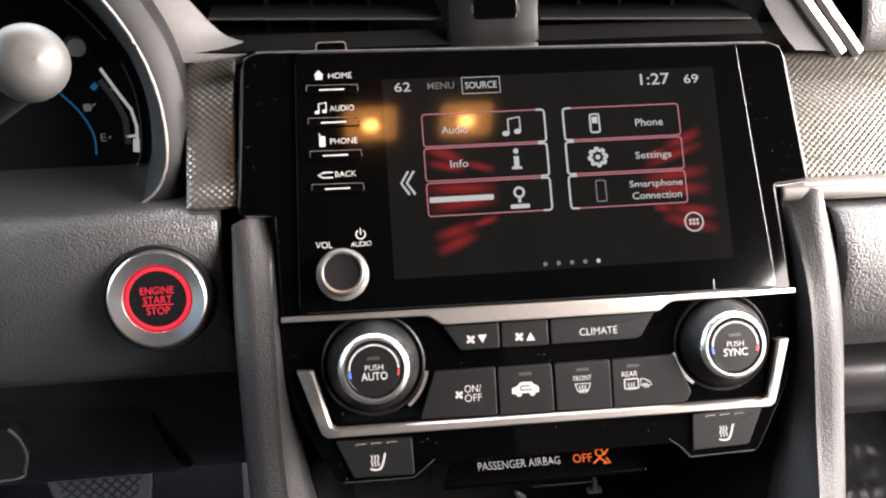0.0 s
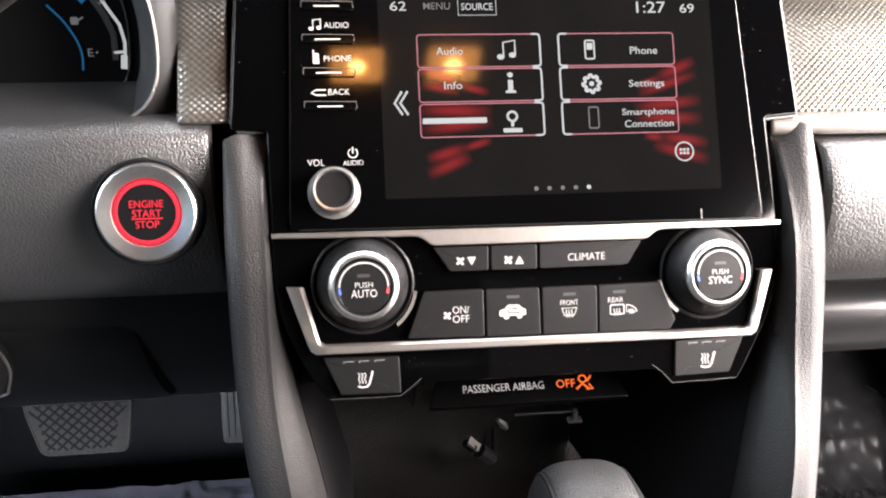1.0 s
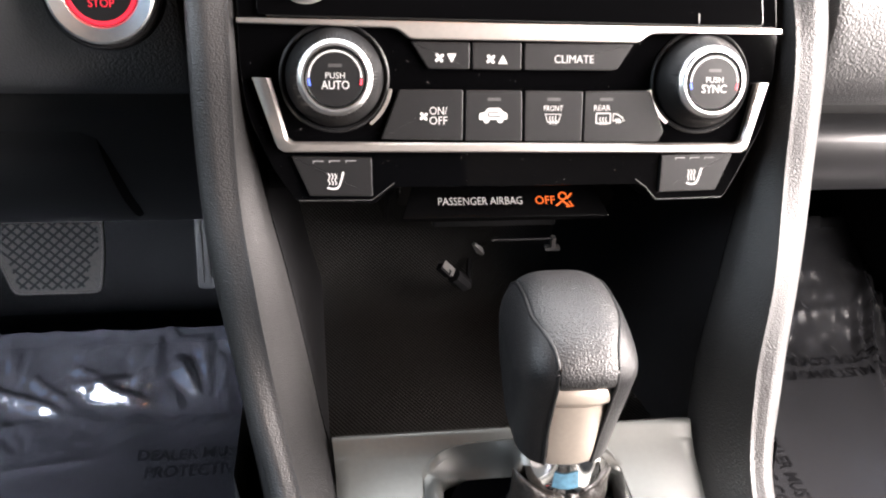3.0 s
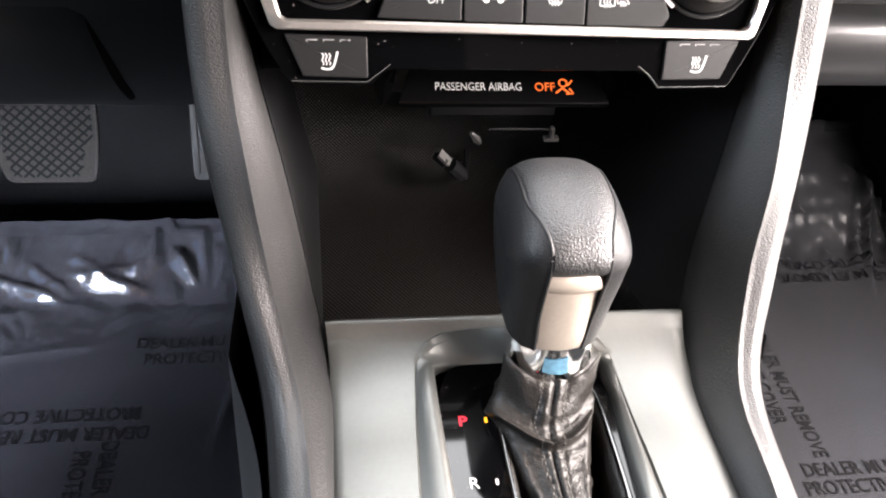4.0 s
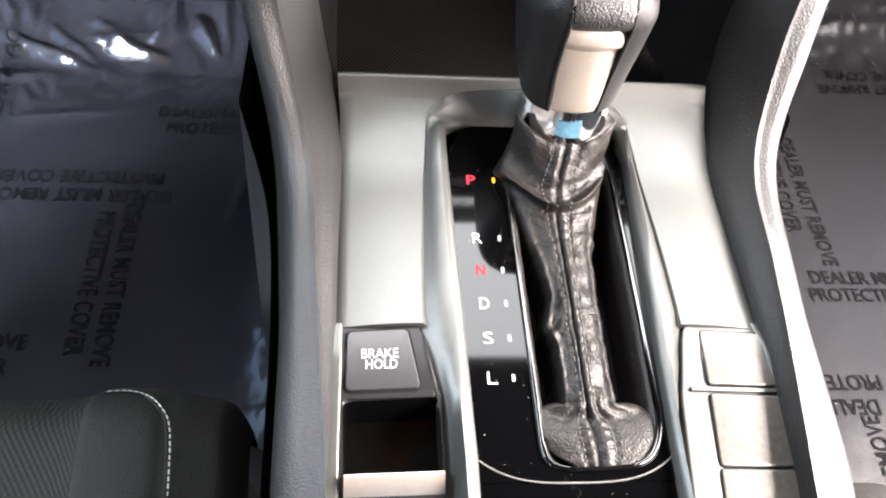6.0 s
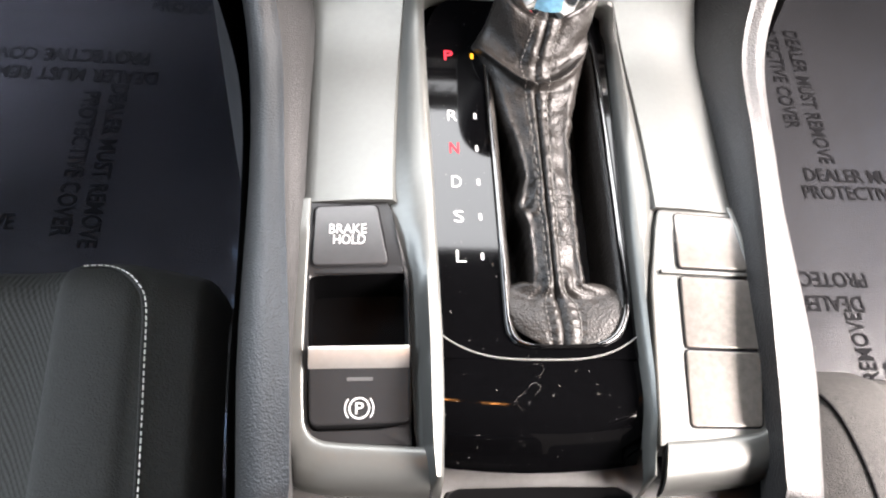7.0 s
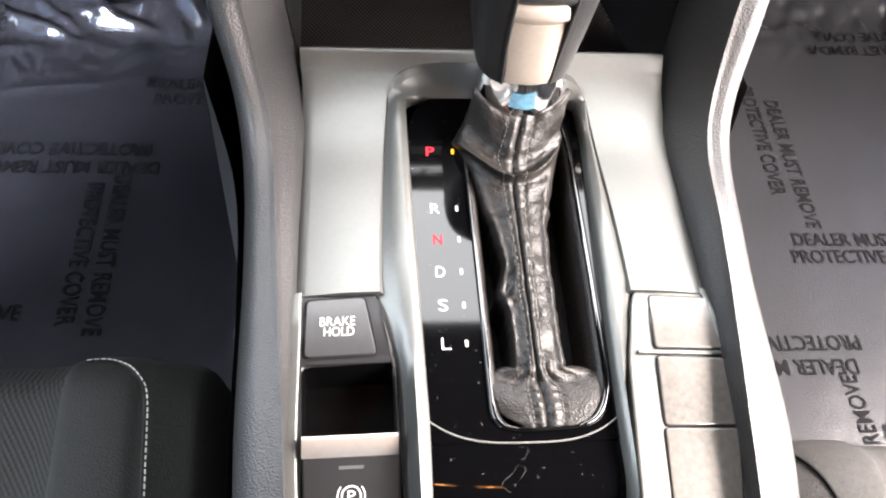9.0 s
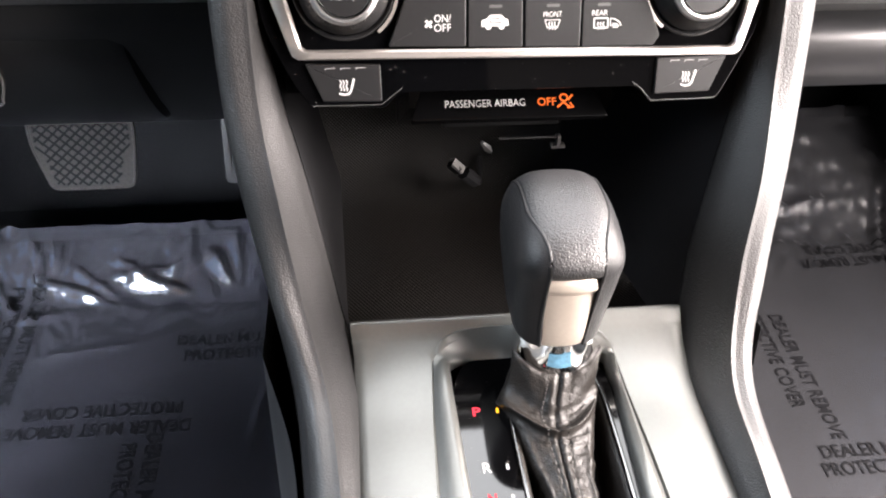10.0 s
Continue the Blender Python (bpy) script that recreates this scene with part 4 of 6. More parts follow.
arc = [(-83.5 + 2.1 * math.cos(radians(a)), 38 + 2.1 * math.sin(radians(a))) for a in range(120, 421, 20)]
part("power_symbol", join(stroke(arc, 0.5, 0.02, 0.12), stroke([(-83.5, 37.8), (-83.5, 41)], 0.5, 0.02, 0.12)), WHITE_PRINT, display, "white power mark")
volume = part("volume_knob", lathe([(11.2, -1), (11.2, 1), (10.6, 1.6), (10.2, 2), (9.9, 8), (9.6, 10)], -92.6, 20.2, 56), BUTTON_GREY, display, "satin grey metal volume knob")
part("rim", lathe([(9.6, 9.6), (9.5, 11.0), (9.1, 11.6), (8.5, 11.5), (8.1, 10.7)], -92.6, 20.2, 56), BRUSHED, volume, "brushed metal rim")
part("face", lathe([(8.3, 9.5), (8.1, 10.5), (4, 10.2), (0, 10.1)], -92.6, 20.2, 40), SATIN_BLACK, volume, "black knob face")
part("base_ring", lathe([(11.9, -0.5), (11.9, 0.7), (11.2, 0.9)], -92.6, 20.2, 56), BUTTON_GREY, volume)
part("notch", prism(rect(79.6, 2.6, 80.2, 7), 0.0, 0.4), BUTTON_GREY, display)
clip = part("top_clip", prism(rect(-99, 124, -85, 130.5, 2), -8, -4, 0.6), PIANO_CLEAN, display, "small black clip on the top edge")
part("clip_rim", stroke(rect(-99, 124, -85, 130.5, 2), 0.5, -4.2, -3.8, closed=True), SILVER, clip)

# ---------------------------------------------------------------- climate panel
climate = thing("climate_panel", lean(0, 421.5, 594.5, 20), "gloss black climate panel with two dials, flat keys and silver trim", "control panel")
body_pts = rounded([(-121, 4.5), (118.5, 4.5), (119, -12), (116, -38), (104, -62), (98, -73), (64, -74), (58, -66), (-58, -66), (-64, -73), (-99, -71.5), (-108, -58), (-118.5, -34), (-121, -12)], [0, 0, 4, 8, 8, 3, 2, 4, 4, 2, 3, 8, 8, 4], 4)
part("body", prism(body_pts, -40, -3.0, 0.45), PIANO, climate, "gloss black panel with dust")
strip = rounded([(-121, 5.6), (118.5, 3.6), (118.5, 1.4), (57, 1.2), (51.5, -3.0), (-49.5, -2.4), (-55, 2.2), (-121, 3.4)], [0, 0, 0, 3, 2, 2, 3, 0], 3)
part("upper_trim", prism(strip, -3.1, 1.2, 0.7), SILVER, climate, "satin silver strip that widens in the middle")


def open_curve(pts, r, n):
    """Even steps along an open outline with rounded corners."""
    q = rounded(pts, [0] + [r] * (len(pts) - 2) + [0], 5)
    q = [Vector(p) for p in q]
    seg = [(b - a).length for a, b in zip(q[:-1], q[1:])]
    out, total = [], sum(seg)
    for j in range(n):
        d, i = total * j / (n - 1), 0
        while i < len(seg) - 1 and d > seg[i]:
            d -= seg[i]
            i += 1
        out.append(q[i].lerp(q[i + 1], min(1, d / max(seg[i], 1e-9))))
    return out


ua, ub = open_curve([(-115.5, -18.5), (-105.5, -49.6), (106, -51.6), (114.5, -20)], 3, 90), open_curve([(-108, -18.8), (-101.2, -45.6), (102.8, -47.6), (108.6, -20.4)], 2.4, 90)
rows = [[(*a, -3.1), (*a, 0.5), (*a.lerp(b, 0.14), 1.1), (*a.lerp(b, 0.8), 1.1), (*b, 0.0), (*b, -3.1)] for a, b in zip(ua, ub)]
part("lower_trim", loft(rows, closed=True, caps=True), SILVER, climate, "satin silver U-shaped trim")


def key(name, pts, label, w1=-0.6, m_=None, r=1.0):
    return part(name, prism(rounded(pts, r, 3), -3.1, w1, 0.5), m_ or SATIN_BLACK, climate, label)


def mark(parent, bm, m_=None, label=""):
    part("symbol", bm, m_ or WHITE_PRINT, parent, label)


def fan(cu, cv, r, w):
    out = []
    for k in range(4):
        q = radians(45 + 90 * k)
        c, s_ = math.cos(q), math.sin(q)
        blade = [(0.05, -0.10), (0.55, -0.42), (1.0, -0.30), (1.05, 0.12), (0.62, 0.30), (0.1, 0.12)]
        out.append(prism(rounded([(cu + r * (a * c - b * s_), cv + r * (a * s_ + b * c)) for a, b in blade], r * 0.2, 3), w, w + 0.12))
    return join(*out)


def heat_waves(cu, cv, w, h=3.4, gap=1.3):
    return join(*[stroke([(cu + k * gap, cv - h / 2), (cu + k * gap + 0.4, cv - h / 6), (cu + k * gap - 0.4, cv + h / 6), (cu + k * gap, cv + h / 2)], 0.45, w, w + 0.12) for k in (-1, 0, 1)])


WK = -0.6
k1 = key("fan_down_key", [(-49, -3.2), (-23.4, -3.4), (-23.4, -14.8), (-41.5, -14.6)], "flat black fan-down key")
mark(k1, join(fan(-36.6, -10, 2.2, WK), prism([(-33.4, -8.2), (-29.2, -8.2), (-31.3, -12)], WK, WK + 0.12)), label="white fan and arrow")
k2 = key("fan_up_key", [(-22.4, -3.4), (-0.6, -3.4), (-0.6, -15), (-22.4, -14.8)], "flat black fan-up key")
mark(k2, join(fan(-14.2, -10.4, 2.2, WK), prism([(-11, -12.4), (-6.8, -12.4), (-8.9, -8.6)], WK, WK + 0.12)), label="white fan and arrow")
k3 = key("climate_key", [(0.6, -3.4), (50, -3.4), (43, -14.4), (40, -15), (0.6, -15)], "flat black climate key")
part("lettering", words("CLIMATE", 23, -10.2, 3.4, 17.8, WK, 0.12), WHITE_PRINT, k3, "white word CLIMATE")
k4 = key("on_off_key", [(-54, -23.4), (-26.2, -23.4), (-26.2, -45.4), (-62, -44.6)], "satin black on and off key", -0.2)
part("lettering", join(words("ON/", -37.0, -32.4, 3.4, 7.6, -0.2, 0.12), words("OFF", -37.0, -36.6, 3.4, 7.8, -0.2, 0.12)), WHITE_PRINT, k4, "white words ON/ OFF")
mark(k4, fan(-43.4, -34.8, 2.0, -0.2))
k5 = key("recirculation_key", [(-25.2, -23.6), (0, -23.8), (0.4, -46), (-25.2, -45.6)], "satin black recirculation key", -0.2)
car = rounded([(-19, -36.4), (-19, -33.6), (-16.6, -33), (-15, -31.2), (-10, -31.2), (-8, -33), (-6.6, -33.4), (-6.4, -36.2)], [0.6] * 8, 3)
mark(k5, join(prism(car, -0.2, -0.08), prism(oval(-15.8, -36.4, 1.4, n=14), -0.2, -0.08), prism(oval(-9.6, -36.4, 1.4, n=14), -0.2, -0.08)), label="white car outline")
mark(k5, stroke([(-9.6, -34.8), (-14.6, -34.8), (-15.2, -33.9), (-14.6, -33), (-10.5, -33)], 0.55, -0.08, 0.02), SATIN_BLACK)
k6 = key("front_defrost_key", [(1.2, -23.8), (27.6, -24), (27.6, -46.4), (1.4, -46)], "satin black front defrost key", -0.2)
part("lettering", words("FRONT", 14.2, -31.4, 2.4, 8.6, -0.2, 0.12), WHITE_PRINT, k6, "white word FRONT")
mark(k6, join(stroke([(10.6, -34), (17.8, -34), (16.6, -37.4), (11.8, -37.4)], 0.5, -0.2, -0.08, closed=True), heat_waves(14.2, -36.6, -0.2, 3.6)), label="white defrost mark")
k7 = key("rear_defrost_key", [(28.4, -24), (58.5, -23.6), (66, -42), (63, -46.6), (28.4, -46.6)], "satin black rear defrost key", -0.2)
part("lettering", words("REAR", 36.6, -31.2, 2.4, 7.4, -0.2, 0.12), WHITE_PRINT, k7, "white word REAR")
mark(k7, join(stroke(rect(34, -38, 40.6, -33.6, 0.5), 0.55, -0.2, -0.08, closed=True), heat_waves(37.3, -37, -0.2, 3.4), stroke([(41.8, -33.8), (41.8, -37), (47, -37), (46, -35.4), (43.6, -34)], 0.5, -0.2, -0.08, closed=True), heat_waves(44.2, -37, -0.2, 2.2, 0.9)), label="white defrost mark")
for kk, u in ((k5, -12.4), (k6, 14.4), (k7, 38.5)):
    part("indicator", prism(rect(u - 3, -28.2, u + 3, -26.8, 0.4), -0.2, -0.12), GREY_PRINT, kk)
# seat heater keys
for s, lab in ((-1, "driver's"), (1, "passenger's")):
    pts = [(s * 100.5, -51.6), (s * 66, -52.6), (s * 65.6, -69.6), (s * 93, -69)]
    hk = part("seat_heater_key", prism(rounded(pts, 0.8, 3), -3.1, -1.0, 0.5), SATIN_BLACK, climate, "satin black " + lab + " seat heater key")
    cu_, cv_ = s * 82, -62.4
    wave = [stroke([(cu_ + o_ + 0.45 * math.sin(t_ * 2.1) , cv_ - 1.9 + 1.0 * t_) for t_ in range(6)], 0.5, -1.0, -0.88) for o_ in (-2.6, -1.2, 0.2)]
    seat_ = [stroke([(cu_ + 3.6, cv_ + 3.8), (cu_ + 2.9, cv_ + 1.0), (cu_ + 1.9, cv_ - 2.2), (cu_ + 0.9, cv_ - 3.2)], 0.9, -1.0, -0.88), stroke([(cu_ + 1.4, cv_ - 3.3), (cu_ - 1.2, cv_ - 3.6), (cu_ - 3.4, cv_ - 3.0)], 0.85, -1.0, -0.88)]
    part("symbol", join(*wave, *seat_), WHITE_PRINT, hk, "white heated seat mark")
    for k in (-1, 0, 1):
        part("indicator", stroke([(s * 82 + k * 7 - 2.2, -54.6), (s * 82 + k * 7 - 2.2, -53.8), (s * 82 + k * 7 + 2.2, -53.8)], 0.4, -1.0, -0.92), DOT_PRINT, hk)
part("lower_line", stroke([(-98, -71.2), (-66, -71.4), (-60, -67), (-56, -63.8)], 0.35, -3.2, -2.6), GREY_PRINT, climate)
part("lower_line", stroke([(97, -72.4), (65, -73), (60, -67.4), (55, -63.8)], 0.35, -3.2, -2.6), GREY_PRINT, climate)

# two dials

def dial(cu, cv, word, label):
    d = part("dial", lathe([(23.4, -3.4), (23.4, -2.2), (22.6, -1.6), (21.8, -2.0), (21.2, -3.0)], cu, cv, 64), SATIN_BLACK, climate, label)
    rows = []
    n = 160
    for r, w, g in ((20.8, -3, 0), (20.4, 0.6, 0.0), (18.2, 5.2, 0.05), (16.2, 8.6, 0.12), (15.6, 9.4, 0.16)):
        rows.append([(cu + (r + (g if i % 2 else -g)) * math.cos(2 * math.pi * i / n), cv + (r + (g if i % 2 else -g)) * math.sin(2 * math.pi * i / n), w) for i in range(n)])
    part("grip", loft(rows, closed=True), SATIN_BLACK, d, "finely ridged black grip", angle=20)
    rows = []
    for r, w, g in ((15.7, 8.8, 0.16), (15.5, 10.6, 0.16), (14.6, 11.8, 0.05), (13.8, 12.3, 0), (12.9, 12.3, 0), (12.5, 11.2, 0), (12.3, 9, 0)):
        rows.append([(cu + (r + (g if i % 2 else -g)) * math.cos(2 * math.pi * i / n), cv + (r + (g if i % 2 else -g)) * math.sin(2 * math.pi * i / n), w) for i in range(n)])
    part("ring", loft(rows, closed=True), BRUSHED, d, "bright brushed ring with a ridged edge", angle=30)
    f = part("cap", lathe([(12.2, 9), (12.0, 11.6), (11.5, 12.1), (0, 12.3)], cu, cv, 64), SATIN_BLACK, d, "satin black push cap")
    arc = [(cu + 10.7 * math.cos(radians(a)), cv + 10.7 * math.sin(radians(a))) for a in range(0, 181, 9)]
    part("scale_arc", stroke(arc, 0.75, 12.1, 12.35), WHITE_PRINT, f, "white arc")
    for s, m_, lab in ((-1, BLUE_PRINT, "blue end of the scale"), (1, RED_PRINT, "red end of the scale")):
        tip = [(cu + s * 10.7 * math.cos(radians(a)), cv + 10.7 * math.sin(radians(a))) for a in (-3, -10, -17)]
        part("scale_end", stroke(tip, 0.9, 12.1, 12.36), m_, f, lab)
    part("lettering", join(words("PUSH", cu, cv + 0.9, 2.4, 7.8, 12.28, 0.12), words(word, cu, cv - 2.9, 3.5, 11.4, 12.28, 0.12, 0.008)), WHITE_PRINT, f, "white words PUSH " + word)
    part("indicator", prism(rect(cu - 2.8, cv + 4.2, cu + 2.8, cv + 5.6, 0.4), 12.28, 12.36), GREY_PRINT, f)


dial(-81.3, -18.4, "AUTO", "black temperature dial with a bright ring")
dial(82.6, -19.6, "SYNC", "black temperature dial with a bright ring")
for s, cu in ((-1, -81.3), (1, 82.6)):
    arc = [(cu - s * 24.2 * math.cos(radians(a)), -19 + 24.2 * math.sin(radians(a))) for a in range(-52, -5, 6)]
    part("dial_crescent", stroke(arc, 1.5, -3.2, -1.4), SILVER, climate, "silver crescent beside the dial")

# airbag indicator under the climate panel
airbag = thing("airbag_indicator", lean(0, 422, 512.5, 54), "smooth black indicator plate that reads passenger airbag off", "indicator")
part("plate", prism(rounded([(-51, -8.5), (51, -8.5), (43, 11), (-44, 11)], 1.5, 3), -4, 0, 0.8), WINDOW_BLACK, airbag, "smooth black plate")
part("lettering", words("PASSENGER AIRBAG", -12.5, 0.2, 4.0, 41, 0.0, 0.15), WHITE_PRINT, airbag, "white words PASSENGER AIRBAG")
part("lettering", words("OFF", 19.4, 0.2, 4.2, 9.6, 0.0, 0.15), LIT_ORANGE, airbag, "orange lit word OFF")
part("symbol", join(stroke(oval(28.4, 2.2, 1.9, n=18), 0.7, 0, 0.15, closed=True), stroke([(24.6, -3), (28, -0.4), (31, -3)], 0.9, 0, 0.15), stroke([(30.4, 0.8), (33, 3.6)], 0.9, 0, 0.15), stroke([(31.4, -0.6), (33, -3.2), (29.6, -3.4)], 0.8, 0, 0.15)), LIT_ORANGE, airbag, "orange lit plain mark")
part("hood", join(prism(rounded([(-60, 15), (60, 15), (56, 3), (50, 12), (-50, 12), (-56, 3)], 1, 2), -30, -1)), PIANO_CLEAN, airbag, "gloss black recess above the plate")

# ---------------------------------------------------------------- centre console
console = thing("centre_console", Matrix.Translation((0, 200, 0)), "black centre console with grained side arms and grey metallic pads", "console")


def cpart(name, bm, m_, label="", parent=None, **k):
    return part(name, bm, m_, parent or console, label, flat=True, **k)


BASE = [(122, 455, 637), (122, 430, 596), (117, 415, 545), (103, 390, 488), (92, 369, 436), (84, 335, 413), (84, 256, 409), (83, 176, 399), (81, 127, 384)]
RIDGE = [(125, 457, 637), (123.5, 417, 594), (122.5, 394, 537), (116, 368, 498), (108, 347, 456), (97, 309, 425), (92, 256, 420), (88, 176, 409), (86, 131, 398)]
OUTER = [(141, 447, 637), (140.5, 418, 594), (138.5, 396, 537), (133, 375, 498), (122, 347, 456), (109, 311, 424), (104.5, 254, 414), (104, 178, 401), (102, 130, 387)]
SMOOTHING = 9
cb, cr, co = spline(BASE, SMOOTHING), spline(RIDGE, SMOOTHING), spline(OUTER, SMOOTHING)


def arm(s):
    rows = []
    for i, (b, r, o) in enumerate(zip(cb, cr, co)):
        k = max(0.0, min(1.0, (235 - r.y) / 60))          # steeper flanks beside the switches
        b, r = b + Vector((2.8 * k, 0, 0)), r - Vector((2.0 * k, 0, 0))
        if s < 0:
            o = o + Vector((2 * k, 0, 0))
        d = (cr[min(i + 1, len(cr) - 1)] - cr[max(i - 1, 0)])
        n = Vector((0, d.z, -d.y)).normalized()
        n = -n if n.y - n.z * 0.4 < 0 else n          # away from the viewer: forwards and down
        up = (b - r).normalized()
        across = (o - r).normalized()
        row = [b + n * 7, b, b.lerp(r, 0.35), b.lerp(r, 0.72), r + up * 2.4 + n * 0.1, r + up * 0.9 - n * 0.35, r - n * 0.5, r + across * 1.2 - n * 0.55, r + across * 3.2 - n * 0.5,
               r.lerp(o, 0.45) - n * 1.9, r.lerp(o, 0.75) - n * 1.5, o - across * 1.6 + n * 0.3, o + n * 1.2, o + across * 0.8 + n * 3.4, o + across * 1.4 + n * 8, o + across * 3 + n * 22, o + across * 7 + n * 60]
        rows.append([(s * -p.x, p.y, p.z) for p in row])
    # rounded end towards the seats
    last = [Vector(p) for p in rows[-1]]
    for k, (dy, dz, sh) in enumerate(((-3, -1.2, 0.98), (-5.4, -4.5, 0.95), (-6.4, -10, 0.92), (-6.6, -40, 0.9))):
        mid = sum(last, Vector()) / len(last)
        rows.append([((p.x - mid.x) * sh + mid.x, p.y + dy + (mid.y - p.y) * (1 - sh), p.z + (dz if j > 3 else max(dz, -9))) for j, p in enumerate(last)])
    return loft(rows)


for s in (1, -1):
    cpart("side_arm", arm(s), ARM_GRAIN, "grained leather-look side arm with a crisp edge", angle=60)

for s in (1, -1):
    rows = [[(s * (o.x + 8), o.y, o.z - 40), (s * (o.x + 12), o.y, 160), (s * (o.x + 16), o.y, -5)] for o in co[len(co) // 2:]]
    rows = [[(s * 134, 560, p[2]) for p in rows[0]], [(s * 128, 440, p[2]) for p in rows[0]]] + rows + [[(p[0], -400, p[2] - (20 if j == 0 else 0)) for j, p in enumerate(rows[-1])]]
    cpart("side_panel", loft(rows), MATT_BLACK, "plain black console flank")

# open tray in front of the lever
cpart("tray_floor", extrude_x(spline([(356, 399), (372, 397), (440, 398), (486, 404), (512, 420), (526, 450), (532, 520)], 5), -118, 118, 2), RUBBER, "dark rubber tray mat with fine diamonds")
for s in (1, -1):
    rows = [[(s * b.x * 1.0, b.y + 4, b.z), (s * (b.x + (3 if s < 0 else -9)), b.y + 40, b.z), (s * (b.x + (6 if s < 0 else -40)), 545, b.z)] for b in cb[8:46]]
    cpart("tray_side", loft(rows), DARK, "black tray wall")
cpart("tray_roof", extrude_x([(560, 500), (470, 503), (432, 516), (424, 530)], -112, 112), DARK)
for s in (-1, 1):
    cpart("bulkhead", box(*sorted((s * 124, s * 134)), 545, 1276, -4, 530), DARK)
cpart("stack_core", box(-118, 118, 455, 552, 520, 600), DARK)


def pad_z(y):
    """Height of the pads beside the lever: almost level, rising into a lip at the tray."""
    t = max(0.0, (y - 296) / 60)
    return 408 + (y - 220) * 0.035 + 15.5 * t ** 2.4


def panel_z(y):
    """Height of the gear panel, which rolls down towards the seats."""
    roll = max(0.0, 160 - y)
    return 402.2 + (y - 172) * 0.068 - 0.028 * roll ** 2


def switch_z(y):
    return 407.5 - max(0.0, 222 - y) * 0.22 - 0.022 * max(0, 146 - y) ** 2


def smooth(t):
    t = max(0.0, min(1.0, t))
    return t * t * (3 - 2 * t)


def rail_out(y):
    return 46 + 6 * math.sin(max(0, min(1, (345 - y) / 110)) * math.pi / 2) if y > 235 else (52 - 7.5 * smooth((235 - y) / 44) - max(0, 190 - y) * 0.045 - 4.5 * smooth((155 - y) / 40))


def rail_in(y, s=-1):
    return 33.5 + max(0, (y - 180)) * 0.03 + (4.2 if s > 0 else 0)


def pad_inner(y):
    """Where a pad dives under the frame of the gear panel; past the frame both pads meet."""
    if y < 336:
        return rail_out(y) - 3.5
    e = max(0.0, (y + 3 - 330) / 20.5) ** (1 / 0.55)
    return max(0.0, 46 * (1 - e * e) ** 0.275 - 3.2) if e < 1 else 0.0


def tray_pad(s):
    rows = []
    for y in [233.6 + 3.4 * k for k in range(31)] + [337.2 + 0.6 * k for k in range(20)] + [349, 350.5, 352, 353.5, 355]:
        a = pad_inner(y)
        b = 84.6 + max(0, y - 340) * 0.09
        fade = max(0.0, min(1.0, (346 - y) / 26))
        row = []
        for j in range(15):
            f = j / 14
            q = max(0.0, ((a + (b - a) * f) - 45) / 40)          # across the pad, from the frame to the arm
            drop = 3.5 * max(0.0, min(1.0, (342 - y) / 8)) if j == 0 else 1.5 * min(1.0, (358 - y) / 10) if j == 14 else 0.0
            row.append((s * (a + (b - a) * f), y, pad_z(y) + (1.2 * math.sin(math.pi * min(1.0, q)) + 2.0 - 4.0 * q) * fade - drop))
        rows.append(row)
    end = rows[-1]
    for dy, dz in ((0.8, 0.05), (1.5, -0.15), (2.1, -0.6), (2.5, -1.3), (2.7, -2.6), (2.8, -10), (2.8, -32)):
        rows.append([(x, y + dy, z + dz) for x, y, z in end])
    first = rows[0]
    return loft([[(x, y, z - 6) for x, y, z in first], [(x, y, z - 0.8) for x, y, z in first]] + rows)


for s in (1, -1):
    cpart("pad", tray_pad(-s), PAD, "grey metallic pad beside the lever")

# frame round the gear panel
path = [(-1, y) for y in (133, 137, 143, 152, 165, 180, 195, 210, 225, 240, 260, 280, 300, 318, 330)]


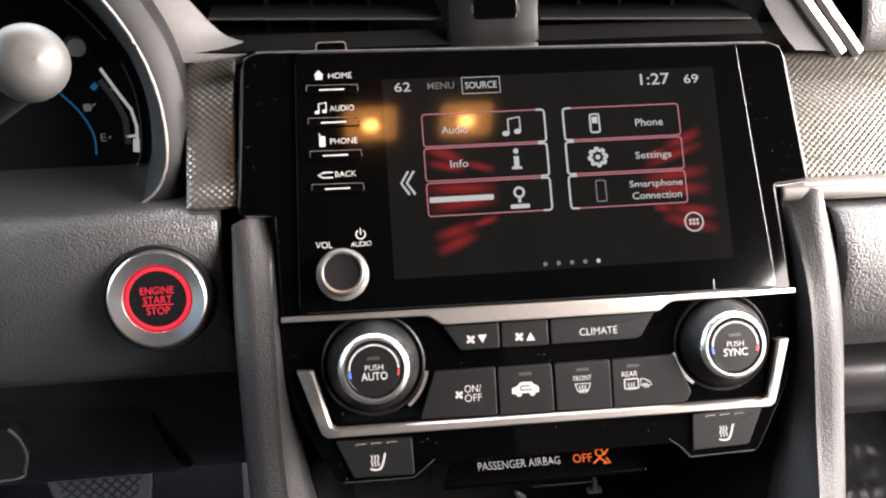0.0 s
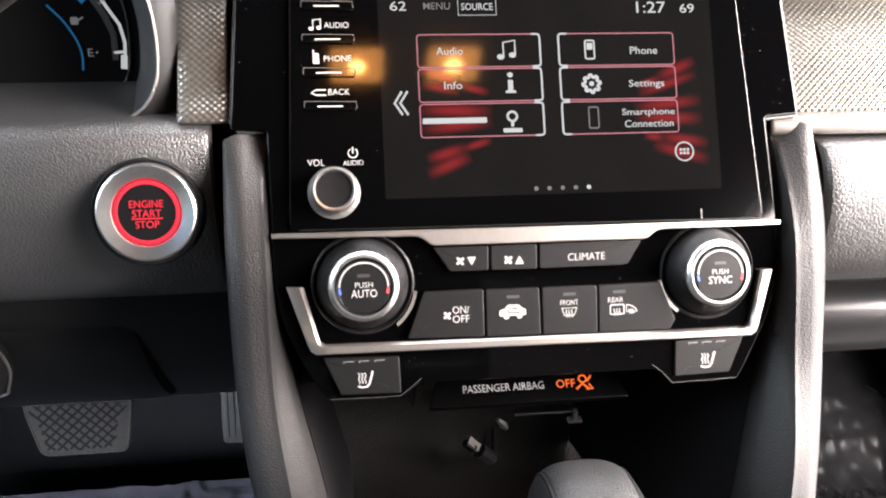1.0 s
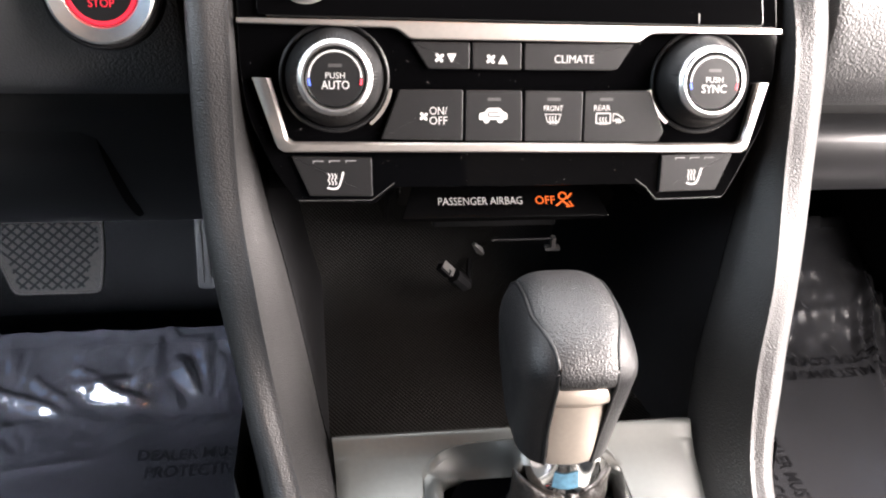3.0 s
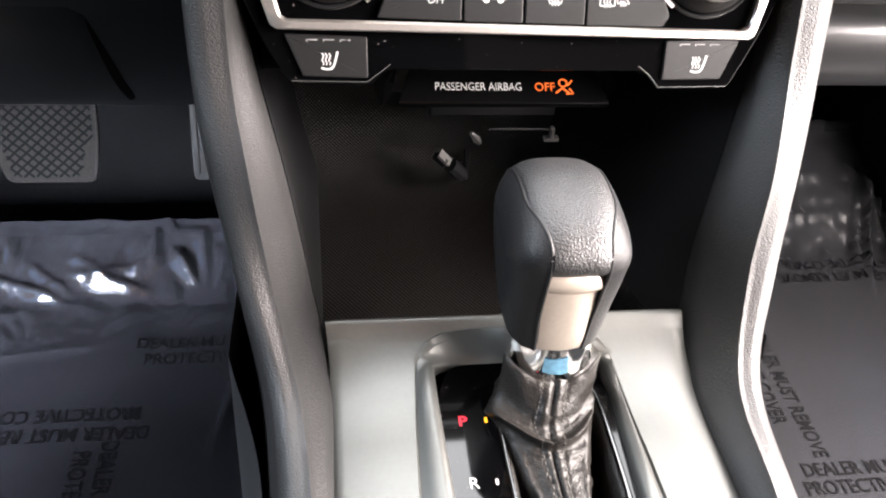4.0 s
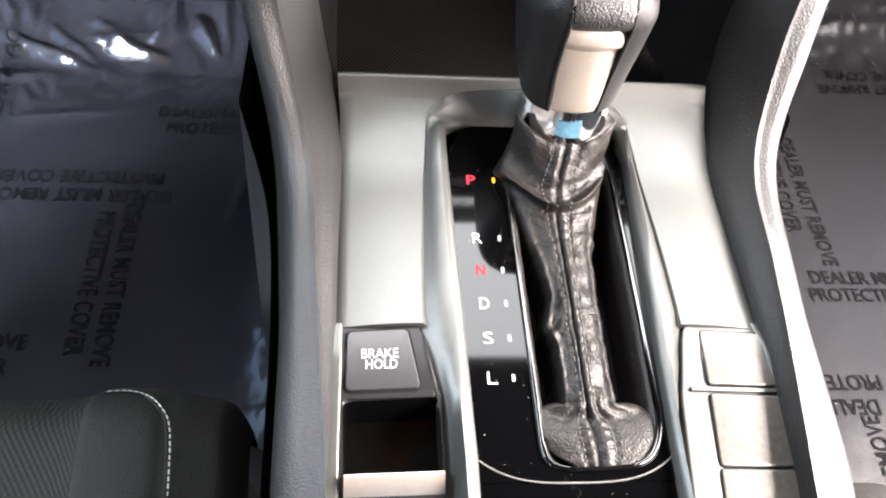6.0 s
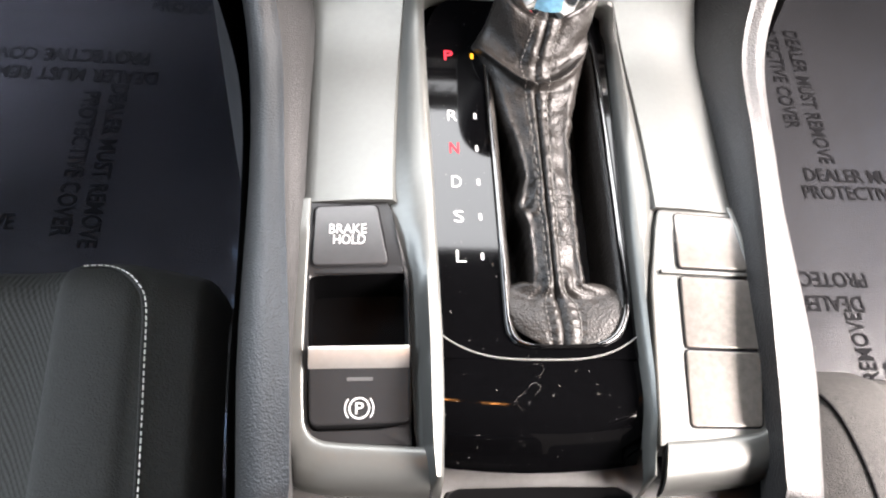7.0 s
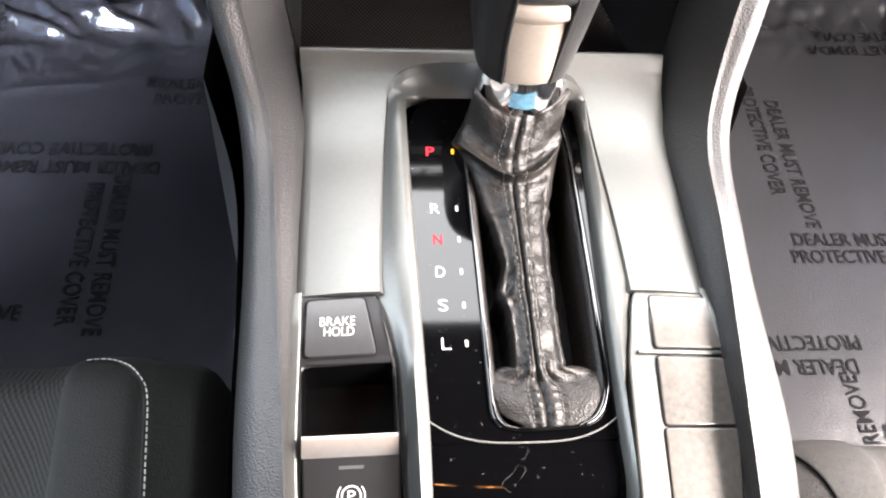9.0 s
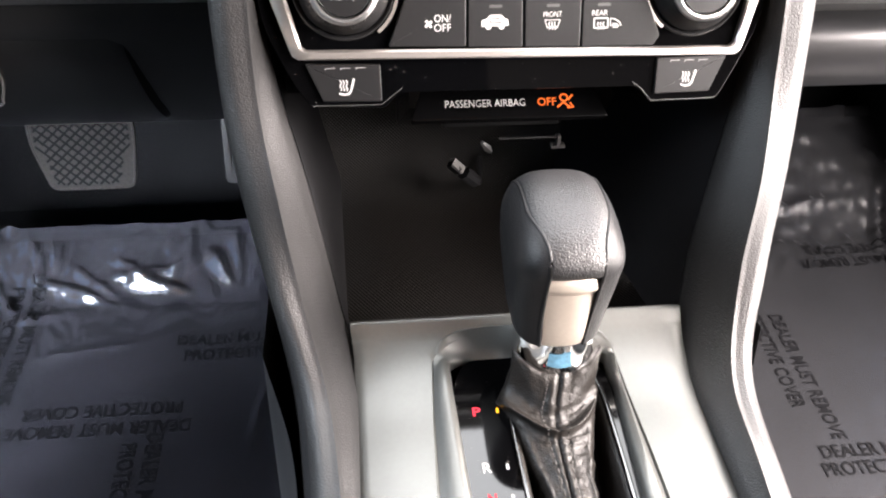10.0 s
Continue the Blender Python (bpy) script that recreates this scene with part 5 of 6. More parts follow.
def rail_rows():
    rows = []
    for s, ys in ((-1, [p[1] for p in path]), (1, [p[1] for p in path][::-1])):
        if s == 1:
            for q in range(1, 16):
                a = math.pi * (1 - q / 16)
                c, e = math.cos(a), math.sin(a)
                rx0, rx1 = 46, 38 if c < 0 else 42.2
                o = (rx0 * (abs(c) ** 0.55) * (1 if c > 0 else -1), 330 + 20.5 * e ** 0.55)
                i = (rx1 * (abs(c) ** 0.5) * (1 if c > 0 else -1), 330 + 8.5 * e ** 0.55)
                zo, zi = pad_z(o[1]) + 1.6, panel_z(i[1])
                zt, side = zi + 6.0 - 5.4 * e, 1 - e
                op, ip = Vector(o), Vector(i)
                rows.append([(*op, zo - 6), (*op, zo - 0.7 - 1.3 * side), (*op.lerp(ip, 0.10), zo - 0.2 - 1.4 * side), (*op.lerp(ip, 0.36), (zo - 1.6 * side) * 0.62 + zt * 0.38 - 0.9 * side), (*op.lerp(ip, 0.62), zo * 0.26 * e + zt * (1 - 0.26 * e) - 0.2), (*op.lerp(ip, 0.9), zt), (*ip, zt - 1.2 + 0.6 * e), (i[0] * 0.995, i[1], zi - 3)])
        for y in ys:
            a, b = rail_out(y), rail_in(y, s)
            base_ = pad_z(y) + 1.6 if y > 228 else switch_z(y)
            zi = panel_z(y) if y > 150 else panel_z(150) - (150 - y) * 0.4
            zt = max(zi, base_ - 2) + 6.0
            lo = base_ - 1.6
            w = min(4.6, (a - b) * 0.45)
            rows.append([(s * a, y, base_ - 6), (s * a, y, lo - 0.4), (s * (a - 0.9), y, lo), (s * ((a + b + w) / 2), y, (lo + zt) / 2 - 0.6), (s * (b + w), y, zt - 0.1), (s * (b + 1.6), y, zt - 0.9), (s * b, y, zt - 2.6), (s * (b - 0.4), y, zi - 4)])
    end = rows[-1]
    first = rows[0]
    tips = [[[(x, y - dy, min(z - dz, 384 - dz)) for x, y, z in r] for dy, dz in ((1.4, 1.0), (2.0, 4), (2.2, 9))] for r in (first, end)]
    return tips[0][::-1] + rows + tips[1]


cpart("gear_frame", loft(rail_rows()), PAD, "grey metallic frame round the gear panel", angle=60)

# gear panel, with the slot for the lever
def on_panel(bm, h=0.0):
    return moved(bm, lambda x, y, z: (x, y, z + panel_z(y) + h))


SLOT = rounded([(-9.5, 181), (-3, 177), (28, 178), (36, 190), (36.5, 240), (36.2, 318), (30, 334), (-4, 334), (-12, 322), (-11, 260)], [6, 10, 10, 10, 4, 14, 10, 10, 14, 4], 5)
OUT = rounded([(-34.2, 173), (38.4, 173), (42.4, 320), (34, 339), (-30, 339), (-37.8, 320)], [2, 2, 12, 10, 10, 12], 5)


def slot_ring():
    n = 160
    cen = Vector((12, 256))
    inner_ = resample(SLOT, n)
    out_ = []
    ob = [Vector(p) for p in OUT]
    for p in inner_:
        d = (Vector(p) - cen).normalized()
        best = None
        for a, b in zip(ob, ob[1:] + ob[:1]):
            e = b - a
            den = d.x * e.y - d.y * e.x
            if abs(den) < 1e-9:
                continue
            t = ((a.x - cen.x) * e.y - (a.y - cen.y) * e.x) / den
            u = ((a.x - cen.x) * d.y - (a.y - cen.y) * d.x) / den
            if t > 0 and -1e-6 <= u <= 1 + 1e-6 and (best is None or t < best):
                best = t
        out_.append(tuple(cen + d * (best or 40)))
    rows = []
    for k in range(9):
        t = k / 8
        rows.append([(o[0] + (i[0] - o[0]) * t, o[1] + (i[1] - o[1]) * t, 0.0) for o, i in zip(out_, inner_)])
    return loft(rows, closed=True), inner_


ring_bm, slot_loop = slot_ring()
gear = cpart("gear_panel", on_panel(ring_bm), PIANO, "gloss black gear panel with fine dust")


def gpart(name, bm, m_, label="", **k):
    return part(name, bm, m_, gear, label, flat=True, **k)


ctr = Vector((12, 256))
rim_rows = []
for sc, h in ((1.02, 0.0), (1.015, 1.0), (1.0, 1.5), (0.985, 1.2), (0.975, -2), (0.97, -26)):
    rim_rows.append([(ctr.x + (p[0] - ctr.x) * (1 + (sc - 1) * 2.4), ctr.y + (p[1] - ctr.y) * (1 + (sc - 1) * 0.5), h) for p in slot_loop])
gpart("slot_rim", on_panel(loft(rim_rows, closed=True)), PIANO_CLEAN, "raised black rim of the lever slot", angle=60)
lining = []
for sc, h in ((0.985, -0.6), (0.965, -1.0), (0.945, -3.0), (0.915, -9), (0.895, -23)):
    lining.append([(ctr.x + (p[0] - ctr.x) * (1 + (sc - 1) * 2.4), ctr.y + (p[1] - ctr.y) * (1 + (sc - 1) * 0.5), h + 0.25 * math.sin(k * 0.9) * (1 if h < -2 else 0)) for k, p in enumerate(slot_loop)])
gpart("slot_lining", on_panel(loft(lining, closed=True)), BOOT, "black leather lining of the slot", angle=60)
gpart("slot_floor", on_panel(prism([(p[0], p[1]) for p in slot_loop[::2]], -26, -24)), DARK)
lid_rows = []
for k in range(25):
    y = 172 - k * 1.42
    z = panel_z(y) if y > 146 else panel_z(146) - (146 - y) * 1.35 - 0.03 * (146 - y) ** 2
    lid_rows.append([(x, y + 0.0022 * x * x, z + 0.2 - 0.0006 * x * x) for x in [-33.6 + 71.4 * j / 20 for j in range(21)]])
gpart("rear_lid", loft(lid_rows), PIANO, "gloss black lid that rolls down to the cup holder")
groove = [(x, 172.6 + 8.5 * (abs(x - 2) / 35) ** 3.2, 0) for x in [-33.4 + 71 * j / 40 for j in range(41)]]
gpart("seam_line", on_panel(tube([(x, y, 0.1) for x, y, _ in groove], 0.34, 6)), BUTTON_GREY, "thin bright seam across the panel")
for letter, y, m_ in (("P", 307, LIT_RED), ("R", 276.2, WHITE_PRINT), ("N", 260.6, LIT_RED), ("D", 245, WHITE_PRINT), ("S", 229.6, WHITE_PRINT), ("L", 212.8, WHITE_PRINT)):
    gpart("gear_letter", on_panel(words(letter, -26.0 + (y - 244) * -0.022, y, 5.0, 3.8, 0.02, 0.12, 0.018 if m_ is LIT_RED else -0.01)), m_, ("red lit letter " if m_ is LIT_RED else "white letter ") + letter)
    gpart("gear_dot", on_panel(prism(rect(-18.0, y - 1.5, -16.7, y + 1.5, 0.6), 0.02, 0.14)), LIT_AMBER if letter == "P" else DOT_PRINT, "amber lit mark" if letter == "P" else "")
rnd = random.Random(5)
for k in range(3):
    cx, cy = rnd.uniform(-14, 6), rnd.uniform(158, 170)
    pts = [(cx, cy, 0)]
    a = rnd.uniform(0, 6.28)
    for j in range(9):
        a += rnd.uniform(-0.2, 0.9)
        pts.append((pts[-1][0] + math.cos(a) * 1.1, pts[-1][1] + math.sin(a) * 1.1, 0))
    gpart("lint", on_panel(tube([(p[0], p[1], 0.25) for p in pts], 0.022, 4)), DUST, "fine pale lint hair")

# ---------------------------------------------------------------- gear lever
lever = thing("gear_lever", Matrix.Translation((9, 312, 410)), "leather gear lever with a metal release button and wrinkled boot", "gear lever")


def lpart(name, bm, m_, label="", parent=None, **k):
    return part(name, bm, m_, parent or lever, label, flat=True, **k)


SIDE = [(346, 447), (354, 458), (367, 473), (375, 487), (376, 499), (367, 508.5), (352, 512.5), (336, 512), (321, 508.5), (311, 503), (307, 497), (308.6, 491.5), (315, 486), (318, 470), (318, 447)]
CHEEK = SIDE[:8] + [(321, 508.8), (311, 503), (307.4, 495), (309, 482), (311.5, 464), (312.5, 447)]
side_curve = [Vector((p.x, p.y)) for p in spline([Vector((*q, 0)) for q in SIDE], 4)]
cheek_curve = [Vector((p.x, p.y)) for p in spline([Vector((*q, 0)) for q in CHEEK], 4)]
KX, KW, KC = 11.0, 25.0, Vector((341, 488))


def seam_at(y, side):
    """Half width of the grained saddle, which narrows towards the driver."""
    t = max(0.0, min(1.0, (y - 308) / 30))
    t = t * t * (3 - 2 * t)
    return (11.4 + 6.4 * t if side < 0 else 11.2 + 6.4 * t)


def knob_slice(place, shrink=1.0, outline=None):
    out = []
    for p in outline or side_curve:
        x = place(p.x)
        q = min(0.9999, abs(x) / KW)
        f = (1 - q ** 3.0) ** (1 / 2.5) * shrink
        y, z = KC.x + (p.x - KC.x) * (0.34 + 0.66 * f), KC.y + (p.y - KC.y) * (f if p.y > KC.y else 0.9 + 0.1 * f)
        t = max(0.0, min(1.0, (p.y - 447) / 48))
        k = 0.84 + 0.16 * math.sin(t * math.pi / 2)
        out.append((KX + x * k + 1.2 * (max(0.0, p.y - 447) / 66) ** 2, y, z))
    return out


def knob_piece(a, b, n, lip, outline=None):
    rows = []
    for i in range(n + 1):
        s_ = 0.5 - 0.5 * math.cos(math.pi * i / n)
        end = i in (0, n)
        rows.append(knob_slice(lambda y: a(y) + (b(y) - a(y)) * s_, 1.0 - (lip if end and abs(a(320) if i == 0 else b(320)) < KW * 0.98 else 0), outline))
    return loft(rows, closed=True, caps=True)


lpart("side_cover", knob_piece(lambda y: -KW, lambda y: -seam_at(y, -1) - 0.4, 14, 0.045, cheek_curve), SMOOTH_LEATHER, "smooth black leather cheek", angle=50)
lpart("saddle", knob_piece(lambda y: -seam_at(y, -1), lambda y: seam_at(y, 1), 18, 0.045), LEATHER, "grained black leather top", angle=50)
lpart("side_cover", knob_piece(lambda y: seam_at(y, 1) + 0.4, lambda y: KW, 14, 0.045, cheek_curve), SMOOTH_LEATHER, "smooth black leather cheek", angle=50)
for s in (-1, 1):
    loop = [Vector(p) for p in knob_slice(lambda y: s * (seam_at(y, s) + 0.5), 0.98, cheek_curve)]
    lpart("piping", tube(loop[8:], 0.9, 8), SMOOTH_LEATHER, "rolled leather seam", angle=80)
btn_prof = [(316, 494), (311, 490), (309.4, 487.6), (309.2, 484.2), (311.6, 480.6), (311.4, 479.2), (312.2, 464), (313.2, 448), (318, 446)]
rows = []
for k in range(13):
    q = k / 12 * 2 - 1
    rows.append([(11.4 - (z - 447) * 0.012 + q * (9.6 + (z - 447) * 0.045), y + 1.6 * q * q - 1.0, z) for y, z in [(p.x, p.y) for p in spline([Vector((*a, 0)) for a in btn_prof], 3)]])
lpart("release_button", loft(rows), CHAMPAGNE, "champagne metal release button", angle=22)
collar = lpart("collar", moved(lathe([(19.2, 425), (20.0, 429), (19.9, 433), (19.0, 438), (17.8, 443), (16.4, 448.5)], 12, 329, 56), lambda x, y, z: (x, y, z + (y - 329) * 0.10)), CHROME, "bright chrome collar")
rows = [[(11.4 + (r + 0.25) * math.sin(a), 329 - (r + 0.25) * math.cos(a), z - 1.9 + 0.5 * math.sin(7 * a + z)) for a in [-0.34 + 0.60 * j / 8 for j in range(9)]] for z, r in ((438, 19.2), (440.5, 18.7), (443, 18.0), (445.4, 17.5))]
lpart("film_scrap", loft(rows), BLUE_FILM, "scrap of blue film", parent=collar)

# boot, from the collar back to the end of the slot: middle x, y, height, left and right edge
BOOT_LINE = [(11.4, 312.0, 430.5, -8.9, 31.6), (11.2, 308.0, 431.8, -9.8, 31.8), (10.4, 304.6, 429.0, -10.8, 31.4), (9, 300.5, 424.5, -13.5, 31), (8, 295.5, 420, -17, 31.5), (7.8, 291, 416.5, -12.6, 29.5), (7.6, 287, 414.2, -9.2, 27), (7.8, 280, 412.5, -6.8, 24.5), (8, 267, 411.5, -3.4, 22.4), (8, 250, 410.5, -0.2, 21.6), (8, 242, 410.2, -1.4, 21), (8, 234, 409.8, -3.2, 21), (8.2, 226, 409.4, -0.6, 21), (8.2, 214, 408.4, 0.2, 20.8), (8.4, 204, 407.2, 0, 21.4), (8.8, 199.5, 406.0, -1.4, 22.6), (9.4, 196.6, 403.6, -7.0, 31), (10.2, 193.4, 404.0, -10.6, 35.4), (10.8, 186.5, 404.2, -10.4, 36.0), (11, 180.4, 403.2, -8.0, 34), (10.6, 177, 402.6, -1, 27)]
boot_rows = []
STEPS = 14
bl = spline([Vector((a, b, c)) for a, b, c, _, _ in BOOT_LINE], STEPS)
bedge = spline([Vector((d, e, 0)) for _, _, _, d, e in BOOT_LINE], STEPS)
NB = 72


def boot_height(x, y, up):
    """Folds across the leather, puckers along the seam, a sharp ridge down each side."""
    upper, skirt_ = smooth((y - 284) / 10), smooth((202 - y) / 8)
    wide = 0.9 * noise.noise(Vector((x * 1.3, y * 0.07, 3.1))) + 0.7 * noise.noise(Vector((x * 2.2, y * 0.16, 8.0)))
    crest = y - 288 - (9.0 * (-x) ** 1.3 if x < 0 else 7.0 * x ** 1.5)          # the fold across, drawn up at both sides
    fold = 5.0 * math.exp(-(crest / 1.5) ** 2) - 4.2 * math.exp(-((crest - 6.0) / 3.4) ** 2) * (0.5 + 0.5 * abs(x)) + 1.0 * math.exp(-((crest + 6.5) / 1.6) ** 2) * smooth((x + 0.2) * 2)
    small = (0.55 * (1 - abs(math.sin(crest * 0.62 + 1.5 * noise.noise(Vector((x * 2, y * 0.1, 6.0)))))) ** 2) * math.exp(-(crest / 11) ** 2)
    kink = 1.2 * math.exp(-((y - 234 - 5 * x) / 1.8) ** 2) * smooth(-x * 1.6 - 0.2) - 0.9 * math.exp(-((y - 238.5 - 5 * x) / 2.2) ** 2) * smooth(-x * 1.6 - 0.2)
    pucker = 0.42 * math.sin(y * 1.55 + 2.5 * noise.noise(Vector((0, y * 0.2, 2)))) * math.exp(-((abs(x) - 0.2) / 0.2) ** 2) * (0.3 + abs(noise.noise(Vector((2 if x < 0 else 5, y * 0.1, 4))))) * (1 - 0.7 * upper)
    seam = -1.3 * math.exp(-(x / 0.045) ** 2) + 0.7 * math.exp(-((abs(x) - 0.12) / 0.08) ** 2) - 0.45 * math.exp(-((abs(x) - 0.27) / 0.04) ** 2)
    ridge = (0.9 * math.exp(-((abs(x) - 0.84) / 0.10) ** 2) - 0.8 * math.exp(-((abs(x) - 0.6) / 0.18) ** 2)) * (1 - upper) * (1 - skirt_)
    gather = 0.55 * math.sin(x * 17 + 1.2 * noise.noise(Vector((x * 3, y * 0.2, 1.0)))) * (math.exp(-((y - 200) / 5) ** 2) + 0.6 * smooth((y - 303) / 5))
    fine = 0.4 * noise.noise(Vector((x * 5 + 0.04 * y, y * 0.42, 9.0))) + 0.18 * noise.noise(Vector((x * 14, y * 0.9, 2.0)))
    calm = 1 - 0.7 * skirt_
    return calm * wide * (0.4 + up) + (fold + small) * up + kink + pucker + seam + ridge + gather * up + calm * fine * up


for k, (c, w) in enumerate(zip(bl, bedge)):
    row = []
    up_k, sk_k = smooth((c.y - 284) / 10), smooth((203 - c.y) / 6)
    lay = Vector((0, -0.12 - 0.75 * up_k, 1.0)).normalized()
    top_k = smooth((c.y - 299) / 9)
    drop = 11 - 5.5 * sk_k - 8 * top_k
    for j in range(NB + 1):
        q = math.pi * (j / NB)
        x = -math.cos(q)
        up = math.sin(q)
        edge = (w.x - c.x) * -1 if x < 0 else w.y - c.x
        pinch = 1 + (0.06 * noise.noise(Vector((0.6 if x > 0 else 0.1, c.y * 0.09, 1.0))) + 0.05 * noise.noise(Vector((x, c.y * 0.3, 5.0)))) * abs(x)
        back = 9.0 * x * x * up_k + 6.0 * abs(x) ** 4 * sk_k
        row.append(tuple(Vector((c.x + edge * pinch * x, c.y + back, c.z + 8.0 * abs(x) ** 2.2 * top_k)) + lay * (drop * (up ** (0.5 - 0.22 * sk_k) - 1) + boot_height(x, c.y, up))))
    row = [(row[0][0], row[0][1], row[0][2] - 22)] + row + [(row[-1][0], row[-1][1], row[-1][2] - 22)]
    boot_rows.append(row)
boot = lpart("boot", loft(boot_rows), BOOT, "wrinkled black leather boot with a stitched centre seam", angle=80)
for off in (-0.27, 0.27):
    pts = []
    for row in boot_rows[4:-8:3]:
        j = int(round(1 + NB * (math.acos(-off) / math.pi)))
        pts.append(Vector(row[j]) + Vector((0, -0.25, 0.45)))
    dense = []
    for a, b in zip(pts[:-1], pts[1:]):
        dense += [a.lerp(b, t / 2) for t in range(2)]
    st = []
    for k in range(0, len(dense) - 2, 3):
        st.append(tube([dense[k], dense[k + 1], dense[k + 2] * 0.6 + dense[k + 1] * 0.4], 0.24, 5))
    lpart("stitching", join(*st), DARK_THREAD, "row of fine grey stitches", parent=boot)

# ---------------------------------------------------------------- switches behind the pads
def on_switch(bm, h=0.0):
    return moved(bm, lambda x, y, z: (x, y, z + switch_z(y) + h - 0.06 * (abs(x) - 66)))


brake = thing("parking_brake_switches", Matrix.Translation((-62, 180, 390)), "grey metallic switch panel with parking brake lever and hold key", "switch panel")


def bpart(name, bm, m_, label="", parent=None, **k):
    return part(name, bm, m_, parent or brake, label, flat=True, **k)


left_out = rounded([(-84, 234.5), (-52.4, 234.5), (-50.6, 226), (-46, 204), (-44.2, 152), (-43.6, 144.5), (-62, 145.2), (-77, 147), (-83, 153)], [1.5, 2, 4, 4, 1, 1.5, 4, 6, 5], 4)
left_in = rounded([(-80.8, 204.4), (-44.6, 205), (-43.9, 151.2), (-79.4, 150.4)], [3, 3, 3, 3], 4)
bpart("surround", on_switch(frame_ring(left_out, left_in, -14, 0.3, 120, 0.8)), SATIN_BLACK, "satin black surround")
bpart("hold_plate", on_switch(prism(rounded([(-83.4, 234), (-52.6, 234), (-46.8, 205), (-82, 205)], 1.5, 3), -10, 0.2, 0.5)), SATIN_BLACK)
bpart("key_gap", on_switch(frame_ring(rounded([(-80.5, 231.9), (-56.4, 232.7), (-51.7, 207.2), (-80.9, 206.8)], 2.6, 4), rounded([(-79.6, 231), (-57, 231.8), (-52.6, 208), (-80, 207.6)], 2.2, 4), 0.0, 0.32, 80, 0.05)), DARK)
hold = bpart("hold_key", on_switch(prism(rounded([(-79.6, 231), (-57, 231.8), (-52.6, 208), (-80, 207.6)], 2.2, 4), -4, 1.5, 0.5)), KEY_BLACK, "satin black brake hold key")
bpart("lettering", on_switch(join(words("BRAKE", -67.4, 221.3, 3.6, 13.6, 1.4, 0.15), words("HOLD", -66.8, 217.2, 3.6, 11.6, 1.4, 0.15))), WHITE_PRINT, "white words BRAKE HOLD", parent=hold)
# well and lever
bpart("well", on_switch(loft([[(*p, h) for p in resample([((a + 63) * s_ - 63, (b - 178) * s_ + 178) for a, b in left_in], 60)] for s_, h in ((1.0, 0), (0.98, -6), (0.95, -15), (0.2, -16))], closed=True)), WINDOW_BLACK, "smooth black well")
lever_rows = []
for y, h in ((177.6, -7), (178.2, 1.5), (177.4, 4.0), (175.8, 4.4), (171.2, 2.6), (170.4, 2.2)):
    lever_rows.append([(x, y, h) for x in (-80, -79.2, -70, -62, -54, -45.6, -44.9)])
bpart("lever_lip", on_switch(loft(lever_rows)), LIP, "satin silver lip of the brake lever")
blever = bpart("brake_lever", on_switch(prism(rounded([(-80, 171.4), (-44.4, 171.8), (-44.6, 152), (-79, 151.2)], [0.3, 0.3, 2.6, 3.2], 4), -8, 2.0, 0.8)), SATIN_BLACK, "satin black parking brake lever")
ringp = [(-62 + 3.4 * math.cos(radians(a)), 157 + 3.4 * math.sin(radians(a))) for a in range(0, 360, 15)]
arcs = [stroke([(-62 + 4.9 * math.cos(radians(a + c)), 157 + 4.9 * math.sin(radians(a + c))) for a in range(-40, 41, 10)], 0.42, 2.0, 2.12) for c in (0, 180)]
bpart("symbol", on_switch(join(stroke(ringp, 0.5, 2.0, 2.12, closed=True), words("P", -61.9, 157, 3.8, 2.8, 2.0, 0.12), *arcs)), WHITE_PRINT, "white letter P in a ring", parent=blever)
bpart("indicator", on_switch(prism(rect(-66.5, 166.2, -57.5, 167.4, 0.3), 2.0, 2.1)), GREY_PRINT, "grey indicator window", parent=blever)


def edge_band(inner_, outer_):
    """A metallic edge beside the switches with a raised inner lip, which widens into an apron that rolls down."""
    a = spline([Vector((*p, 0)) for p in inner_], 7)
    b = spline([Vector((*p, 0)) for p in outer_], 7)
    rows = []
    for p, q in zip(a, b):
        wide = smooth(((p - q).length - 5.5) / 8)
        z = switch_z(p.y) - 0.06 * (abs(p.x) - 66)
        row = [(p.x, p.y, z - 4), (p.x, p.y, z + 0.3), (*p.lerp(q, 0.06).xy, z + 0.9), (*p.lerp(q, 0.16).xy, z + 1.1)]
        for f, fall in ((0.3, 0.25), (0.5, 0.9), (0.7, 2.2), (0.85, 4.2), (0.95, 6.6), (1.0, 9.0)):
            row.append((*p.lerp(q, f).xy, z + 1.0 - fall * wide * 1.05 - (1 - wide) * 0.9 * f ** 3))
        row.append((q.x, q.y, row[-1][2] - 6))
        rows.append(row)
    ends = [[(x, y, z - 5) for x, y, z in rows[0]]], [[(x, y, z - 7) for x, y, z in rows[-1]]]
    return loft(ends[0] + rows + ends[1])


bpart("gap", tube([(-37.2, 144.6, 391), (-37.2, 139, 390), (-37.2, 134, 387), (-37.2, 130, 381)], 0.7, 6), DARK)
bpart("frame", edge_band([(-81.4, 235), (-81.4, 220), (-81.6, 203), (-81.8, 186), (-81.6, 170), (-80.8, 156), (-79.4, 150.6), (-75.6, 147.6), (-69, 146.4), (-56, 145.4), (-44, 144.6), (-37.6, 144.2)], [(-86.4, 235), (-86.4, 220), (-86.6, 203), (-87, 186), (-87.2, 170), (-87, 156), (-86.8, 146), (-85, 136.5), (-76, 133), (-58, 131.4), (-44, 130.4), (-37.6, 129.8)]), PAD, "grey metallic edge that widens into an apron", angle=50)

